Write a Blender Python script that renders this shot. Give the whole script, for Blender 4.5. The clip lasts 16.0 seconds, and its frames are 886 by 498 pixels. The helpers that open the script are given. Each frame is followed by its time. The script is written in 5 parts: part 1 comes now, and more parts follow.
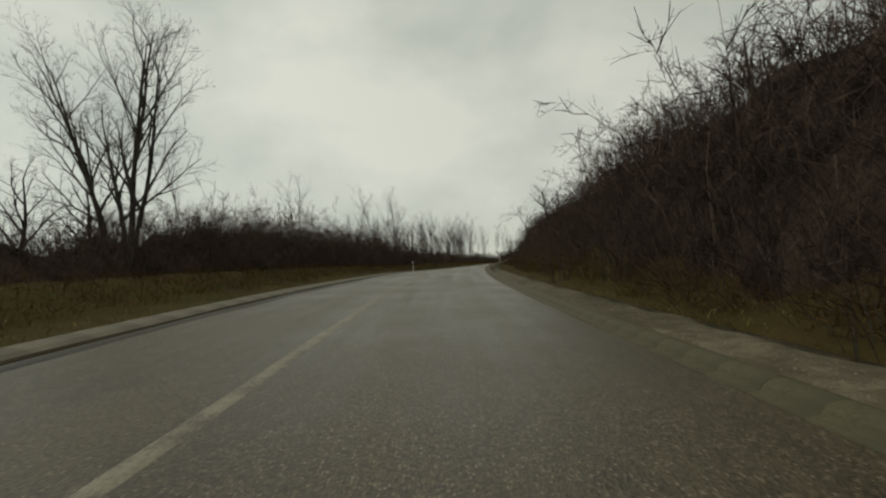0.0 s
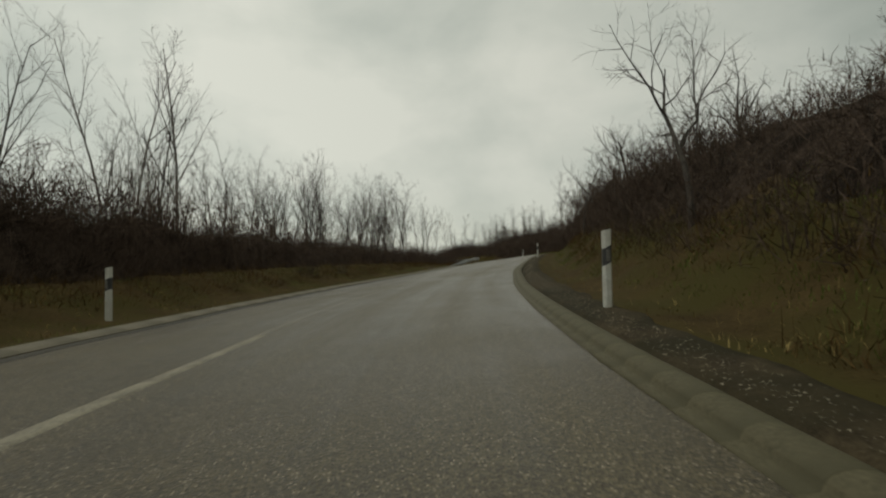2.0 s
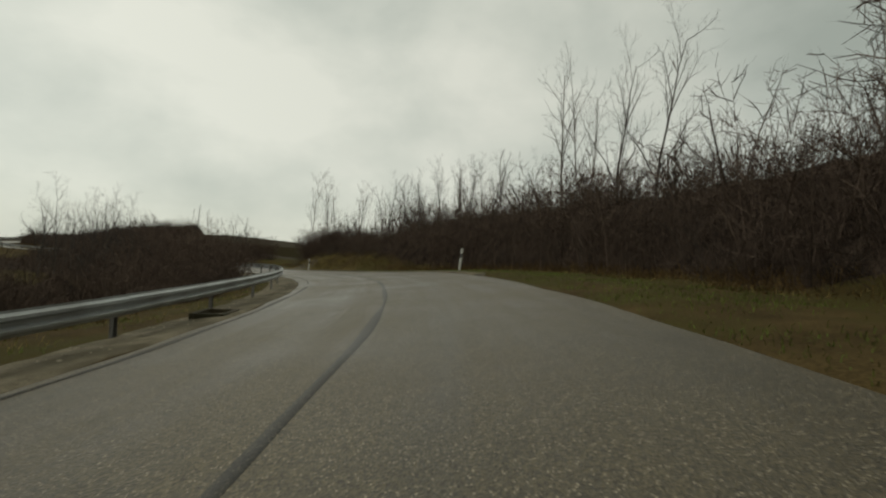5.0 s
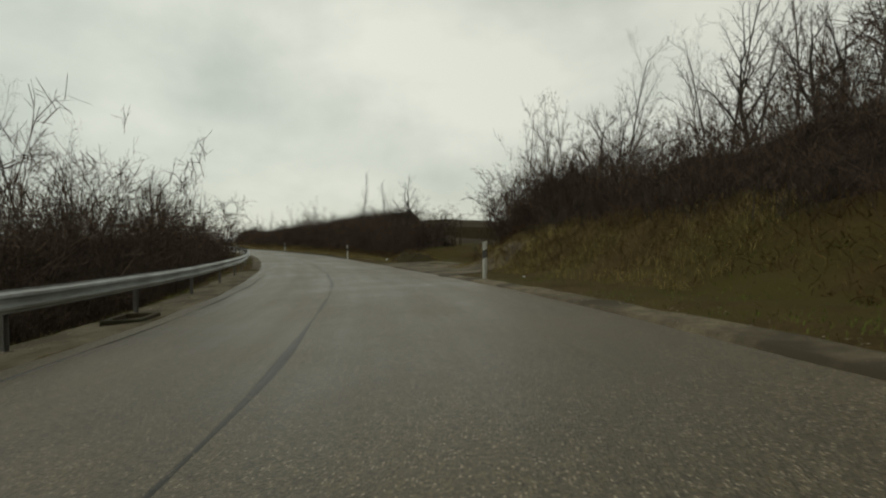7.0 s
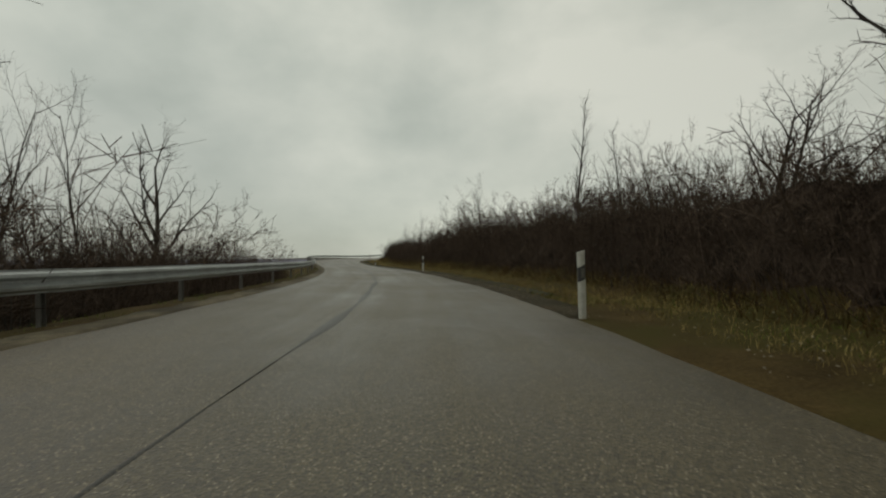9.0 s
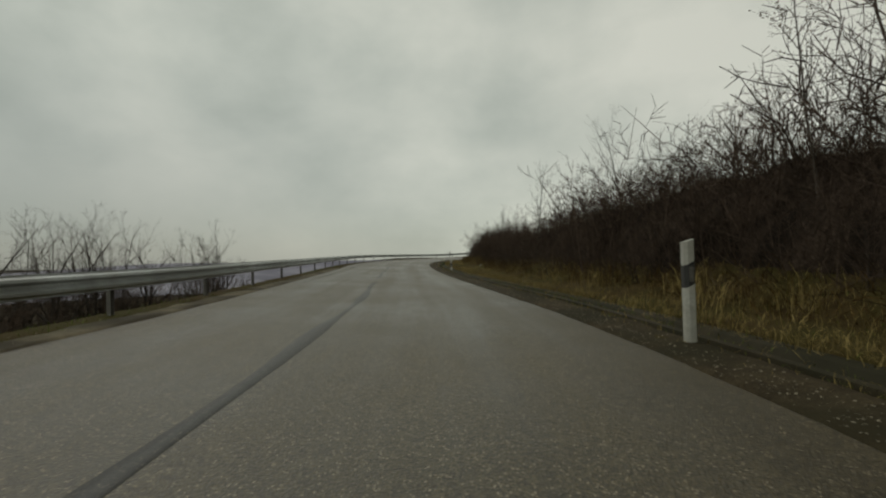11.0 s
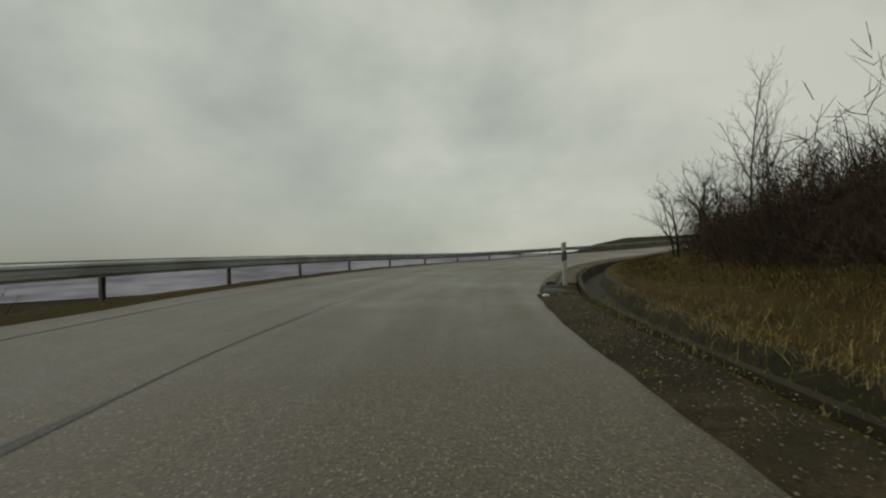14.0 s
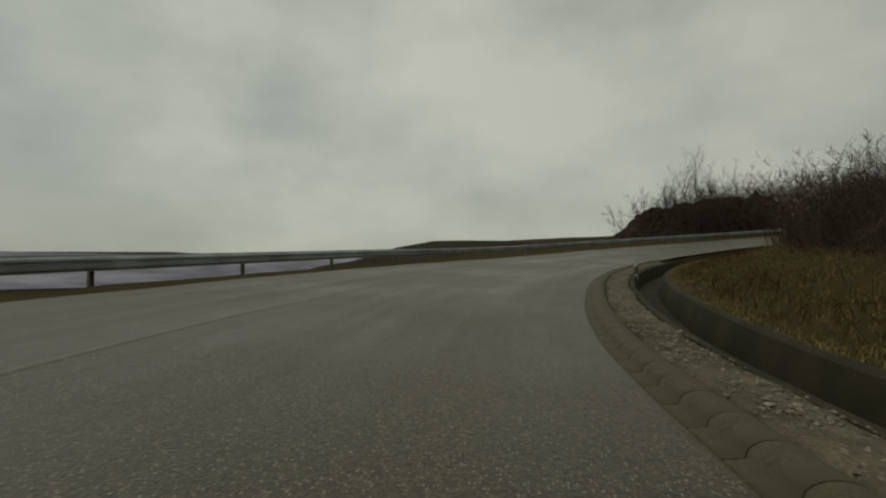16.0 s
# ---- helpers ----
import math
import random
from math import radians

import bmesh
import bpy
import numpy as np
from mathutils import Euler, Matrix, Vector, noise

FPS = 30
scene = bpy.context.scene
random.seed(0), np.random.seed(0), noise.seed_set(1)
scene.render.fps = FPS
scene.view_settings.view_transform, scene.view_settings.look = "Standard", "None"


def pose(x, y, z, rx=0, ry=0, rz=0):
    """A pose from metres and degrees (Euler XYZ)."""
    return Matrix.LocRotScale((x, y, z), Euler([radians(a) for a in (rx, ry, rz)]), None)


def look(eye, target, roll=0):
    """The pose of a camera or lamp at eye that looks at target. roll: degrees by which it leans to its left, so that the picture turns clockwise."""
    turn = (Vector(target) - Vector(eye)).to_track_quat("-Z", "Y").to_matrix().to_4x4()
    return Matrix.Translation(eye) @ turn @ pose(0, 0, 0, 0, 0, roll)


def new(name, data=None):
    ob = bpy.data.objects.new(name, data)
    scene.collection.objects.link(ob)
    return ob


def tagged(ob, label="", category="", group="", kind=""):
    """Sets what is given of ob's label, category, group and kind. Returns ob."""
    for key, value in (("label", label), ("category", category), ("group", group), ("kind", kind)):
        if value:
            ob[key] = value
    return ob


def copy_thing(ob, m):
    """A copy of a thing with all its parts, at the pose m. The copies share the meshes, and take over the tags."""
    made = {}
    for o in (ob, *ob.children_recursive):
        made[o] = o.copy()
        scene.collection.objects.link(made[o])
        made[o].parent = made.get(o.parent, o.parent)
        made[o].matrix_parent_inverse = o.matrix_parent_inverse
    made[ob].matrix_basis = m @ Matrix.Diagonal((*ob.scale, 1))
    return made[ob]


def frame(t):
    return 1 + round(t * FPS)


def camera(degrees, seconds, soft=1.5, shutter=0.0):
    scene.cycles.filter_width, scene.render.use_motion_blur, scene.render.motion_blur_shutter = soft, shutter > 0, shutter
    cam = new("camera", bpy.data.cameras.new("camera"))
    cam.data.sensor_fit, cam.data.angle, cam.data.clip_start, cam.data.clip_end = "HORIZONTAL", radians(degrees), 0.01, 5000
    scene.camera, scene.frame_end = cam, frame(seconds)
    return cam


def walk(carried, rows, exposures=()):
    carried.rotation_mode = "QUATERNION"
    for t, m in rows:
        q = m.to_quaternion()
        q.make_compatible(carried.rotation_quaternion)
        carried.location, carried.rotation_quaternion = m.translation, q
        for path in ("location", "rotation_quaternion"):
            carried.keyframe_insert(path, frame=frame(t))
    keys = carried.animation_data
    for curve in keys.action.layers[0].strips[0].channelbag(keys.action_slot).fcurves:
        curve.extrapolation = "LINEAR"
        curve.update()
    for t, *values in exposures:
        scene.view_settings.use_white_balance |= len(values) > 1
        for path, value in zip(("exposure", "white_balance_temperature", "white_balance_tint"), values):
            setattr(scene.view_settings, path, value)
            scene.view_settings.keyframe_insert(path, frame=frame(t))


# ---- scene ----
# camera and its way along the road
cam = camera(83.4, 16.0, soft=2.2, shutter=0.03)
PATH = [
    (0.00, (0.000, 0.000, 0.888), (0.142, 1.993, 0.976), -2.96),
    (0.25, (0.391, 5.509, 1.068), (0.544, 7.502, 1.146), -3.37),
    (0.50, (0.822, 10.926, 1.228), (0.994, 12.917, 1.294), -3.42),
    (0.75, (1.317, 16.245, 1.359), (1.516, 18.234, 1.419), -2.99),
    (1.00, (1.895, 21.463, 1.476), (2.126, 23.449, 1.533), -2.49),
    (1.25, (2.558, 26.576, 1.615), (2.823, 28.558, 1.671), -2.45),
    (1.50, (3.311, 31.581, 1.768), (3.616, 33.557, 1.827), -2.23),
    (1.75, (4.174, 36.466, 1.910), (4.530, 38.433, 1.971), -1.62),
    (2.00, (5.167, 41.220, 2.030), (5.580, 43.176, 2.087), -0.93),
    (2.25, (6.287, 45.844, 2.149), (6.772, 47.784, 2.196), -0.64),
    (2.50, (7.526, 50.349, 2.257), (8.086, 52.268, 2.300), -0.33),
    (2.75, (8.894, 54.743, 2.330), (9.529, 56.638, 2.392), 0.16),
    (3.00, (10.390, 59.039, 2.422), (11.095, 60.909, 2.498), 1.36),
    (3.25, (11.993, 63.260, 2.540), (12.747, 65.111, 2.605), 3.14),
    (3.50, (13.676, 67.431, 2.668), (14.468, 69.267, 2.717), 4.13),
    (3.75, (15.426, 71.572, 2.816), (16.247, 73.395, 2.865), 3.49),
    (4.00, (17.227, 75.697, 2.982), (18.063, 77.513, 3.039), 2.23),
    (4.25, (19.044, 79.831, 3.140), (19.875, 81.649, 3.200), 1.63),
    (4.50, (20.833, 83.998, 3.282), (21.640, 85.827, 3.336), 1.76),
    (4.75, (22.551, 88.218, 3.399), (23.314, 90.066, 3.444), 2.36),
    (5.00, (24.158, 92.507, 3.484), (24.861, 94.379, 3.517), 2.94),
    (5.25, (25.619, 96.871, 3.533), (26.250, 98.769, 3.556), 3.18),
    (5.50, (26.909, 101.309, 3.548), (27.461, 103.231, 3.555), 3.25),
    (5.75, (28.013, 105.816, 3.522), (28.477, 107.761, 3.506), 3.50),
    (6.00, (28.901, 110.382, 3.461), (29.259, 112.349, 3.419), 3.27),
    (6.25, (29.512, 114.995, 3.377), (29.737, 116.981, 3.315), 2.20),
    (6.50, (29.796, 119.626, 3.247), (29.875, 121.623, 3.175), 0.90),
    (6.75, (29.750, 124.229, 3.064), (29.689, 126.227, 2.995), -0.07),
    (7.00, (29.399, 128.760, 2.882), (29.203, 130.749, 2.820), -0.75),
    (7.25, (28.760, 133.177, 2.718), (28.438, 135.150, 2.661), -1.09),
    (7.50, (27.856, 137.445, 2.558), (27.414, 139.395, 2.508), -1.57),
    (7.75, (26.727, 141.540, 2.412), (26.174, 143.462, 2.370), -2.41),
    (8.00, (25.421, 145.459, 2.283), (24.774, 147.351, 2.257), -2.99),
    (8.25, (23.984, 149.216, 2.172), (23.263, 151.081, 2.169), -3.14),
    (8.50, (22.453, 152.838, 2.089), (21.674, 154.680, 2.109), -2.62),
    (8.75, (20.852, 156.358, 2.039), (20.029, 158.180, 2.066), -1.60),
    (9.00, (19.189, 159.805, 2.002), (18.327, 161.610, 2.027), -0.66),
    (9.25, (17.466, 163.199, 1.969), (16.567, 164.985, 1.991), -0.31),
    (9.50, (15.676, 166.552, 1.947), (14.741, 168.320, 1.965), -0.33),
    (9.75, (13.815, 169.873, 1.929), (12.844, 171.621, 1.946), -0.42),
    (10.00, (11.878, 173.168, 1.910), (10.871, 174.896, 1.928), -0.67),
    (10.25, (9.863, 176.439, 1.889), (8.819, 178.145, 1.910), -1.22),
    (10.50, (7.762, 179.684, 1.870), (6.677, 181.364, 1.894), -1.72),
    (10.75, (5.563, 182.891, 1.860), (4.430, 184.539, 1.888), -1.80),
    (11.00, (3.263, 186.048, 1.861), (2.085, 187.664, 1.888), -1.74),
    (11.25, (0.882, 189.154, 1.862), (-0.332, 190.743, 1.885), -1.79),
    (11.50, (-1.554, 192.211, 1.863), (-2.796, 193.779, 1.883), -2.15),
    (11.75, (-4.026, 195.209, 1.861), (-5.295, 196.755, 1.883), -2.71),
    (12.00, (-6.515, 198.142, 1.858), (-7.804, 199.671, 1.887), -2.89),
    (12.25, (-8.994, 201.023, 1.864), (-10.291, 202.545, 1.894), -2.34),
    (12.50, (-11.443, 203.867, 1.875), (-12.741, 205.388, 1.905), -1.83),
    (12.75, (-13.860, 206.679, 1.890), (-15.162, 208.197, 1.918), -2.26),
    (13.00, (-16.245, 209.462, 1.918), (-17.546, 210.981, 1.945), -3.11),
    (13.25, (-18.588, 212.235, 1.959), (-19.873, 213.767, 1.987), -3.70),
    (13.50, (-20.866, 215.023, 2.014), (-22.120, 216.581, 2.042), -3.53),
    (13.75, (-23.057, 217.851, 2.081), (-24.268, 219.442, 2.105), -2.44),
    (14.00, (-25.135, 220.736, 2.136), (-26.292, 222.367, 2.154), -1.59),
    (14.25, (-27.080, 223.683, 2.179), (-28.176, 225.356, 2.192), -1.83),
    (14.50, (-28.871, 226.692, 2.213), (-29.896, 228.410, 2.223), -2.44),
    (14.75, (-30.488, 229.764, 2.242), (-31.424, 231.531, 2.255), -2.23),
    (15.00, (-31.920, 232.893, 2.249), (-32.769, 234.704, 2.264), -1.32),
    (15.25, (-33.186, 236.064, 2.226), (-33.939, 237.917, 2.239), -0.12),
    (15.50, (-34.298, 239.267, 2.217), (-34.948, 241.158, 2.226), 0.83),
    (15.75, (-35.229, 242.504, 2.235), (-35.746, 244.436, 2.250), 0.99),
    (16.00, (-35.945, 245.773, 2.268), (-36.310, 247.739, 2.289), 0.63),
]
walk(cam, [(t, look(eye, target, roll)) for t, eye, target, roll in PATH],
     [(0.0, 0.0), (1.5, 0.0), (5.5, 0.18), (6.5, 0.2), (7.5, 0.08), (8.5, -0.06), (11.0, -0.2), (14.5, -0.33), (16.0, -0.46)])

# overcast winter sky: a weak, wide sun behind a grey cloud deck
SUN_ELEVATION, SUN_TURN = 50.0, 285.0
world = bpy.data.worlds.new("overcast_sky")
world.use_nodes = True
scene.world = world
wt = world.node_tree
wt.nodes.clear()


def node(tree, kind, **values):
    n = tree.nodes.new(kind)
    for key, value in values.items():
        n.inputs[key].default_value = value
    return n


def ramp(tree, stops):
    n = tree.nodes.new("ShaderNodeValToRGB")
    e = n.color_ramp.elements
    while len(e) < len(stops):
        e.new(0.5)
    for el, (at, col) in zip(e, stops):
        el.position, el.color = at, (*col, 1.0)
    return n


sky = wt.nodes.new("ShaderNodeTexSky")
sky.sky_type, sky.sun_disc = "NISHITA", False
sky.sun_elevation, sky.sun_rotation = radians(SUN_ELEVATION), radians(SUN_TURN)
sky_dim = node(wt, "ShaderNodeMixRGB", Fac=1.0, Color2=(0.1, 0.1, 0.1, 1.0))
sky_dim.blend_type = "MULTIPLY"
coord = wt.nodes.new("ShaderNodeTexCoord")
stretch = node(wt, "ShaderNodeMapping")
stretch.inputs["Scale"].default_value = (1.0, 1.0, 1.6)
clouds = node(wt, "ShaderNodeTexNoise", Scale=3.6, Detail=7.0, Roughness=0.52, Distortion=0.12)
banks = node(wt, "ShaderNodeTexNoise", Scale=1.5, Detail=2.0, Roughness=0.45)
both = node(wt, "ShaderNodeMixRGB", Fac=0.55)
grey = ramp(wt, [(0.36, (0.39, 0.425, 0.36)), (0.45, (0.50, 0.53, 0.455)), (0.54, (0.61, 0.63, 0.54)), (0.64, (0.74, 0.745, 0.64))])
cover = node(wt, "ShaderNodeMixRGB", Fac=0.93)
back = node(wt, "ShaderNodeBackground", Strength=1.0)
wout = wt.nodes.new("ShaderNodeOutputWorld")
link = wt.links.new
link(coord.outputs["Generated"], stretch.inputs["Vector"])
link(stretch.outputs["Vector"], clouds.inputs["Vector"])
link(stretch.outputs["Vector"], banks.inputs["Vector"])
link(clouds.outputs["Fac"], both.inputs["Color1"])
link(banks.outputs["Fac"], both.inputs["Color2"])
link(both.outputs["Color"], grey.inputs["Fac"])
link(sky.outputs["Color"], sky_dim.inputs["Color1"])
link(sky_dim.outputs["Color"], cover.inputs["Color1"])
# brighter towards the veiled sun in the west
axes = wt.nodes.new("ShaderNodeSeparateXYZ")
west = node(wt, "ShaderNodeMapRange")
west.inputs["From Min"].default_value, west.inputs["From Max"].default_value = -1.0, 1.0
west.inputs["To Min"].default_value, west.inputs["To Max"].default_value = 1.12, 0.76
veil = node(wt, "ShaderNodeMixRGB", Fac=1.0)
veil.blend_type = "MULTIPLY"
link(coord.outputs["Generated"], axes.inputs["Vector"])
link(axes.outputs["X"], west.inputs["Value"])
link(grey.outputs["Color"], veil.inputs["Color1"])
link(west.outputs["Result"], veil.inputs["Color2"])
# rain-grey low in the west
low = node(wt, "ShaderNodeMapRange")
low.inputs["From Min"].default_value, low.inputs["From Max"].default_value = 0.38, -0.02
far_west = node(wt, "ShaderNodeMapRange")
far_west.inputs["From Min"].default_value, far_west.inputs["From Max"].default_value = -0.55, -0.95
rain = wt.nodes.new("ShaderNodeMath")
rain.operation = "MULTIPLY"
rain_tint = node(wt, "ShaderNodeMixRGB", Color2=(0.29, 0.31, 0.275, 1.0))
link(axes.outputs["Z"], low.inputs["Value"])
link(axes.outputs["X"], far_west.inputs["Value"])
link(low.outputs["Result"], rain.inputs[0])
link(far_west.outputs["Result"], rain.inputs[1])
link(rain.outputs["Value"], rain_tint.inputs["Fac"])
link(veil.outputs["Color"], rain_tint.inputs["Color1"])
link(rain_tint.outputs["Color"], cover.inputs["Color2"])
link(cover.outputs["Color"], back.inputs["Color"])
link(back.outputs["Background"], wout.inputs["Surface"])

sun = new("sun", bpy.data.lights.new("sun", "SUN"))
sun.data.energy, sun.data.angle, sun.data.color = 0.5, radians(35), (1.0, 0.97, 0.92)
sun.matrix_world = pose(0, 0, 60, 90 - SUN_ELEVATION, 0, -SUN_TURN + 180)


# ---- materials ----
def material(name, low, high, scale=6.0, rough=0.85, bump=0.3, fine=60.0, metal=0.0, patch=None, patch_scale=0.6, uneven=0.0, spread=(0.35, 0.65), bump_distance=0.01, gloss=0.5):
    """Two noises: a fine grain between two colours and broad patches of a third; the relief follows the grain."""
    m = bpy.data.materials.new(name)
    m.use_nodes = True
    t = m.node_tree
    b = t.nodes["Principled BSDF"]
    b.inputs["Roughness"].default_value, b.inputs["Metallic"].default_value = rough, metal
    b.inputs["Specular IOR Level"].default_value = gloss
    c = t.nodes.new("ShaderNodeTexCoord")
    n1 = node(t, "ShaderNodeTexNoise", Scale=scale, Detail=6.0, Roughness=0.6)
    n2 = node(t, "ShaderNodeTexNoise", Scale=fine, Detail=3.0, Roughness=0.6)
    mix = node(t, "ShaderNodeMixRGB", Fac=0.5)
    r = ramp(t, [(spread[0], low), (spread[1], high)])
    for n in (n1, n2):
        t.links.new(c.outputs["Object"], n.inputs["Vector"])
    t.links.new(n1.outputs["Fac"], mix.inputs["Color1"])
    t.links.new(n2.outputs["Fac"], mix.inputs["Color2"])
    t.links.new(mix.outputs["Color"], r.inputs["Fac"])
    colour = r.outputs["Color"]
    if patch:
        n3 = node(t, "ShaderNodeTexNoise", Scale=patch_scale, Detail=4.0, Roughness=0.55)
        t.links.new(c.outputs["Object"], n3.inputs["Vector"])
        r3 = ramp(t, [(0.42, (0.0, 0.0, 0.0)), (0.6, (1.0, 1.0, 1.0))])
        t.links.new(n3.outputs["Fac"], r3.inputs["Fac"])
        over = node(t, "ShaderNodeMixRGB", Color2=(*patch, 1.0))
        t.links.new(r3.outputs["Color"], over.inputs["Fac"])
        t.links.new(colour, over.inputs["Color1"])
        colour = over.outputs["Color"]
    if uneven:
        info = t.nodes.new("ShaderNodeObjectInfo")
        hsv = node(t, "ShaderNodeHueSaturation")
        span = node(t, "ShaderNodeMapRange")
        span.inputs["To Min"].default_value, span.inputs["To Max"].default_value = 1 - uneven, 1 + uneven
        t.links.new(info.outputs["Random"], span.inputs["Value"])
        t.links.new(span.outputs["Result"], hsv.inputs["Value"])
        t.links.new(colour, hsv.inputs["Color"])
        colour = hsv.outputs["Color"]
    t.links.new(colour, b.inputs["Base Color"])
    if bump:
        bu = node(t, "ShaderNodeBump", Strength=bump, Distance=bump_distance)
        t.links.new(mix.outputs["Color"], bu.inputs["Height"])
        t.links.new(bu.outputs["Normal"], b.inputs["Normal"])
    return m


def island_varied(m, amount=0.35, hue=0.0):
    """Lets the pieces of one joined mesh differ in brightness."""
    t = m.node_tree
    b = t.nodes["Principled BSDF"]
    old = b.inputs["Base Color"].links[0].from_socket
    geo = t.nodes.new("ShaderNodeNewGeometry")
    span = node(t, "ShaderNodeMapRange")
    span.inputs["To Min"].default_value, span.inputs["To Max"].default_value = 1 - amount, 1 + amount
    hsv = node(t, "ShaderNodeHueSaturation")
    t.links.new(geo.outputs["Random Per Island"], span.inputs["Value"])
    t.links.new(span.outputs["Result"], hsv.inputs["Value"])
    if hue:
        turn = node(t, "ShaderNodeMapRange")
        turn.inputs["To Min"].default_value, turn.inputs["To Max"].default_value = 0.5 - hue, 0.5 + hue
        t.links.new(geo.outputs["Random Per Island"], turn.inputs["Value"])
        t.links.new(turn.outputs["Result"], hsv.inputs["Hue"])
    t.links.new(old, hsv.inputs["Color"])
    t.links.new(hsv.outputs["Color"], b.inputs["Base Color"])
    return m


def asphalt_material(name, dark, middle, light, fleck, dull=(0.30, 0.54), relief=0.55):
    m = bpy.data.materials.new(name)
    m.use_nodes = True
    t = m.node_tree
    b = t.nodes["Principled BSDF"]
    L = t.links.new
    uv = t.nodes.new("ShaderNodeUVMap")
    c = t.nodes.new("ShaderNodeTexCoord")
    stone = node(t, "ShaderNodeTexVoronoi", Scale=70.0)
    L(c.outputs["Object"], stone.inputs["Vector"])
    chips = node(t, "ShaderNodeTexVoronoi", Scale=50.0)
    L(c.outputs["Object"], chips.inputs["Vector"])
    lot = t.nodes.new("ShaderNodeSeparateColor")
    L(chips.outputs["Color"], lot.inputs["Color"])
    chosen = node(t, "ShaderNodeMapRange")
    chosen.inputs["From Min"].default_value, chosen.inputs["From Max"].default_value = 0.70, 0.86
    L(lot.outputs["Red"], chosen.inputs["Value"])
    small = node(t, "ShaderNodeMapRange")
    small.inputs["From Min"].default_value, small.inputs["From Max"].default_value = 0.42, 0.26
    L(chips.outputs["Distance"], small.inputs["Value"])
    chip = t.nodes.new("ShaderNodeMath")
    chip.operation = "MULTIPLY"
    L(chosen.outputs["Result"], chip.inputs[0])
    L(small.outputs["Result"], chip.inputs[1])
    long = node(t, "ShaderNodeMapping")
    long.inputs["Scale"].default_value = (1.1, 0.05, 1.0)
    L(uv.outputs["UV"], long.inputs["Vector"])
    streak = node(t, "ShaderNodeTexNoise", Scale=1.3, Detail=5.0, Roughness=0.6)
    L(long.outputs["Vector"], streak.inputs["Vector"])
    broad = node(t, "ShaderNodeTexNoise", Scale=0.35, Detail=4.0, Roughness=0.6)
    L(c.outputs["Object"], broad.inputs["Vector"])
    base = ramp(t, [(0.30, dark), (0.52, middle), (0.72, light)])
    both = node(t, "ShaderNodeMixRGB", Fac=0.5)
    L(streak.outputs["Fac"], both.inputs["Color1"])
    L(broad.outputs["Fac"], both.inputs["Color2"])
    L(both.outputs["Color"], base.inputs["Fac"])
    tone = ramp(t, [(0.05, (0.4, 0.4, 0.4)), (0.5, (0.92, 0.92, 0.92)), (0.95, (1.7, 1.7, 1.64))])
    L(stone.outputs["Color"], tone.inputs["Fac"])
    grain = node(t, "ShaderNodeMixRGB", Fac=1.0)
    grain.blend_type = "MULTIPLY"
    L(base.outputs["Color"], grain.inputs["Color1"])
    L(tone.outputs["Color"], grain.inputs["Color2"])
    pale = node(t, "ShaderNodeMixRGB", Color2=(*fleck, 1.0))
    L(chip.outputs["Value"], pale.inputs["Fac"])
    L(grain.outputs["Color"], pale.inputs["Color1"])
    L(pale.outputs["Color"], b.inputs["Base Color"])
    wet = node(t, "ShaderNodeMapRange")
    wet.inputs["From Min"].default_value, wet.inputs["From Max"].default_value = 0.35, 0.65
    wet.inputs["To Min"].default_value, wet.inputs["To Max"].default_value = dull
    L(both.outputs["Color"], wet.inputs["Value"])
    L(wet.outputs["Result"], b.inputs["Roughness"])
    b.inputs["Specular IOR Level"].default_value = 0.36
    bu = node(t, "ShaderNodeBump", Strength=relief, Distance=0.006)
    L(stone.outputs["Distance"], bu.inputs["Height"])
    L(bu.outputs["Normal"], b.inputs["Normal"])
    return m


def paint_material(name, paint, under, keep):
    """Thin worn paint through which the road shows."""
    m = material(name, under, paint, scale=3.5, fine=45.0, rough=0.6, bump=0.3, spread=keep, bump_distance=0.003)
    return m


ASPHALT = asphalt_material("worn_wet_asphalt", (0.046, 0.0365, 0.0205), (0.077, 0.0615, 0.035), (0.110, 0.089, 0.052), (0.31, 0.26, 0.178))
PAINT = paint_material("worn_white_paint", (0.25, 0.222, 0.155), (0.085, 0.071, 0.045), (0.38, 0.56))
FAINT = asphalt_material("faded_paint", (0.066, 0.0545, 0.034), (0.107, 0.089, 0.056), (0.155, 0.130, 0.085), (0.32, 0.275, 0.195))
THIN_PAINT = asphalt_material("thin_worn_paint", (0.066, 0.055, 0.036), (0.115, 0.098, 0.065), (0.180, 0.155, 0.107), (0.34, 0.30, 0.21))
TAR = asphalt_material("bitumen_seam", (0.022, 0.0185, 0.014), (0.036, 0.031, 0.022), (0.06, 0.05, 0.033), (0.14, 0.118, 0.08), (0.5, 0.7), 0.5)
SEAL = asphalt_material("smooth_joint_sealant", (0.014, 0.012, 0.009), (0.023, 0.0195, 0.014), (0.040, 0.034, 0.023), (0.12, 0.10, 0.07), (0.38, 0.56), 0.25)
CONCRETE = material("weathered_concrete", gloss=0.3, low=(0.064, 0.056, 0.029), high=(0.125, 0.108, 0.060), scale=2.5, fine=40, rough=0.75, bump=0.5, patch=(0.07, 0.062, 0.032), patch_scale=0.9, uneven=0.02)
WET_CONCRETE = material("damp_channel_concrete", gloss=0.12, low=(0.027, 0.022, 0.0125), high=(0.066, 0.053, 0.030), scale=2.0, fine=35, rough=0.75, bump=0.5, patch=(0.03, 0.027, 0.014), patch_scale=0.8, uneven=0.08)
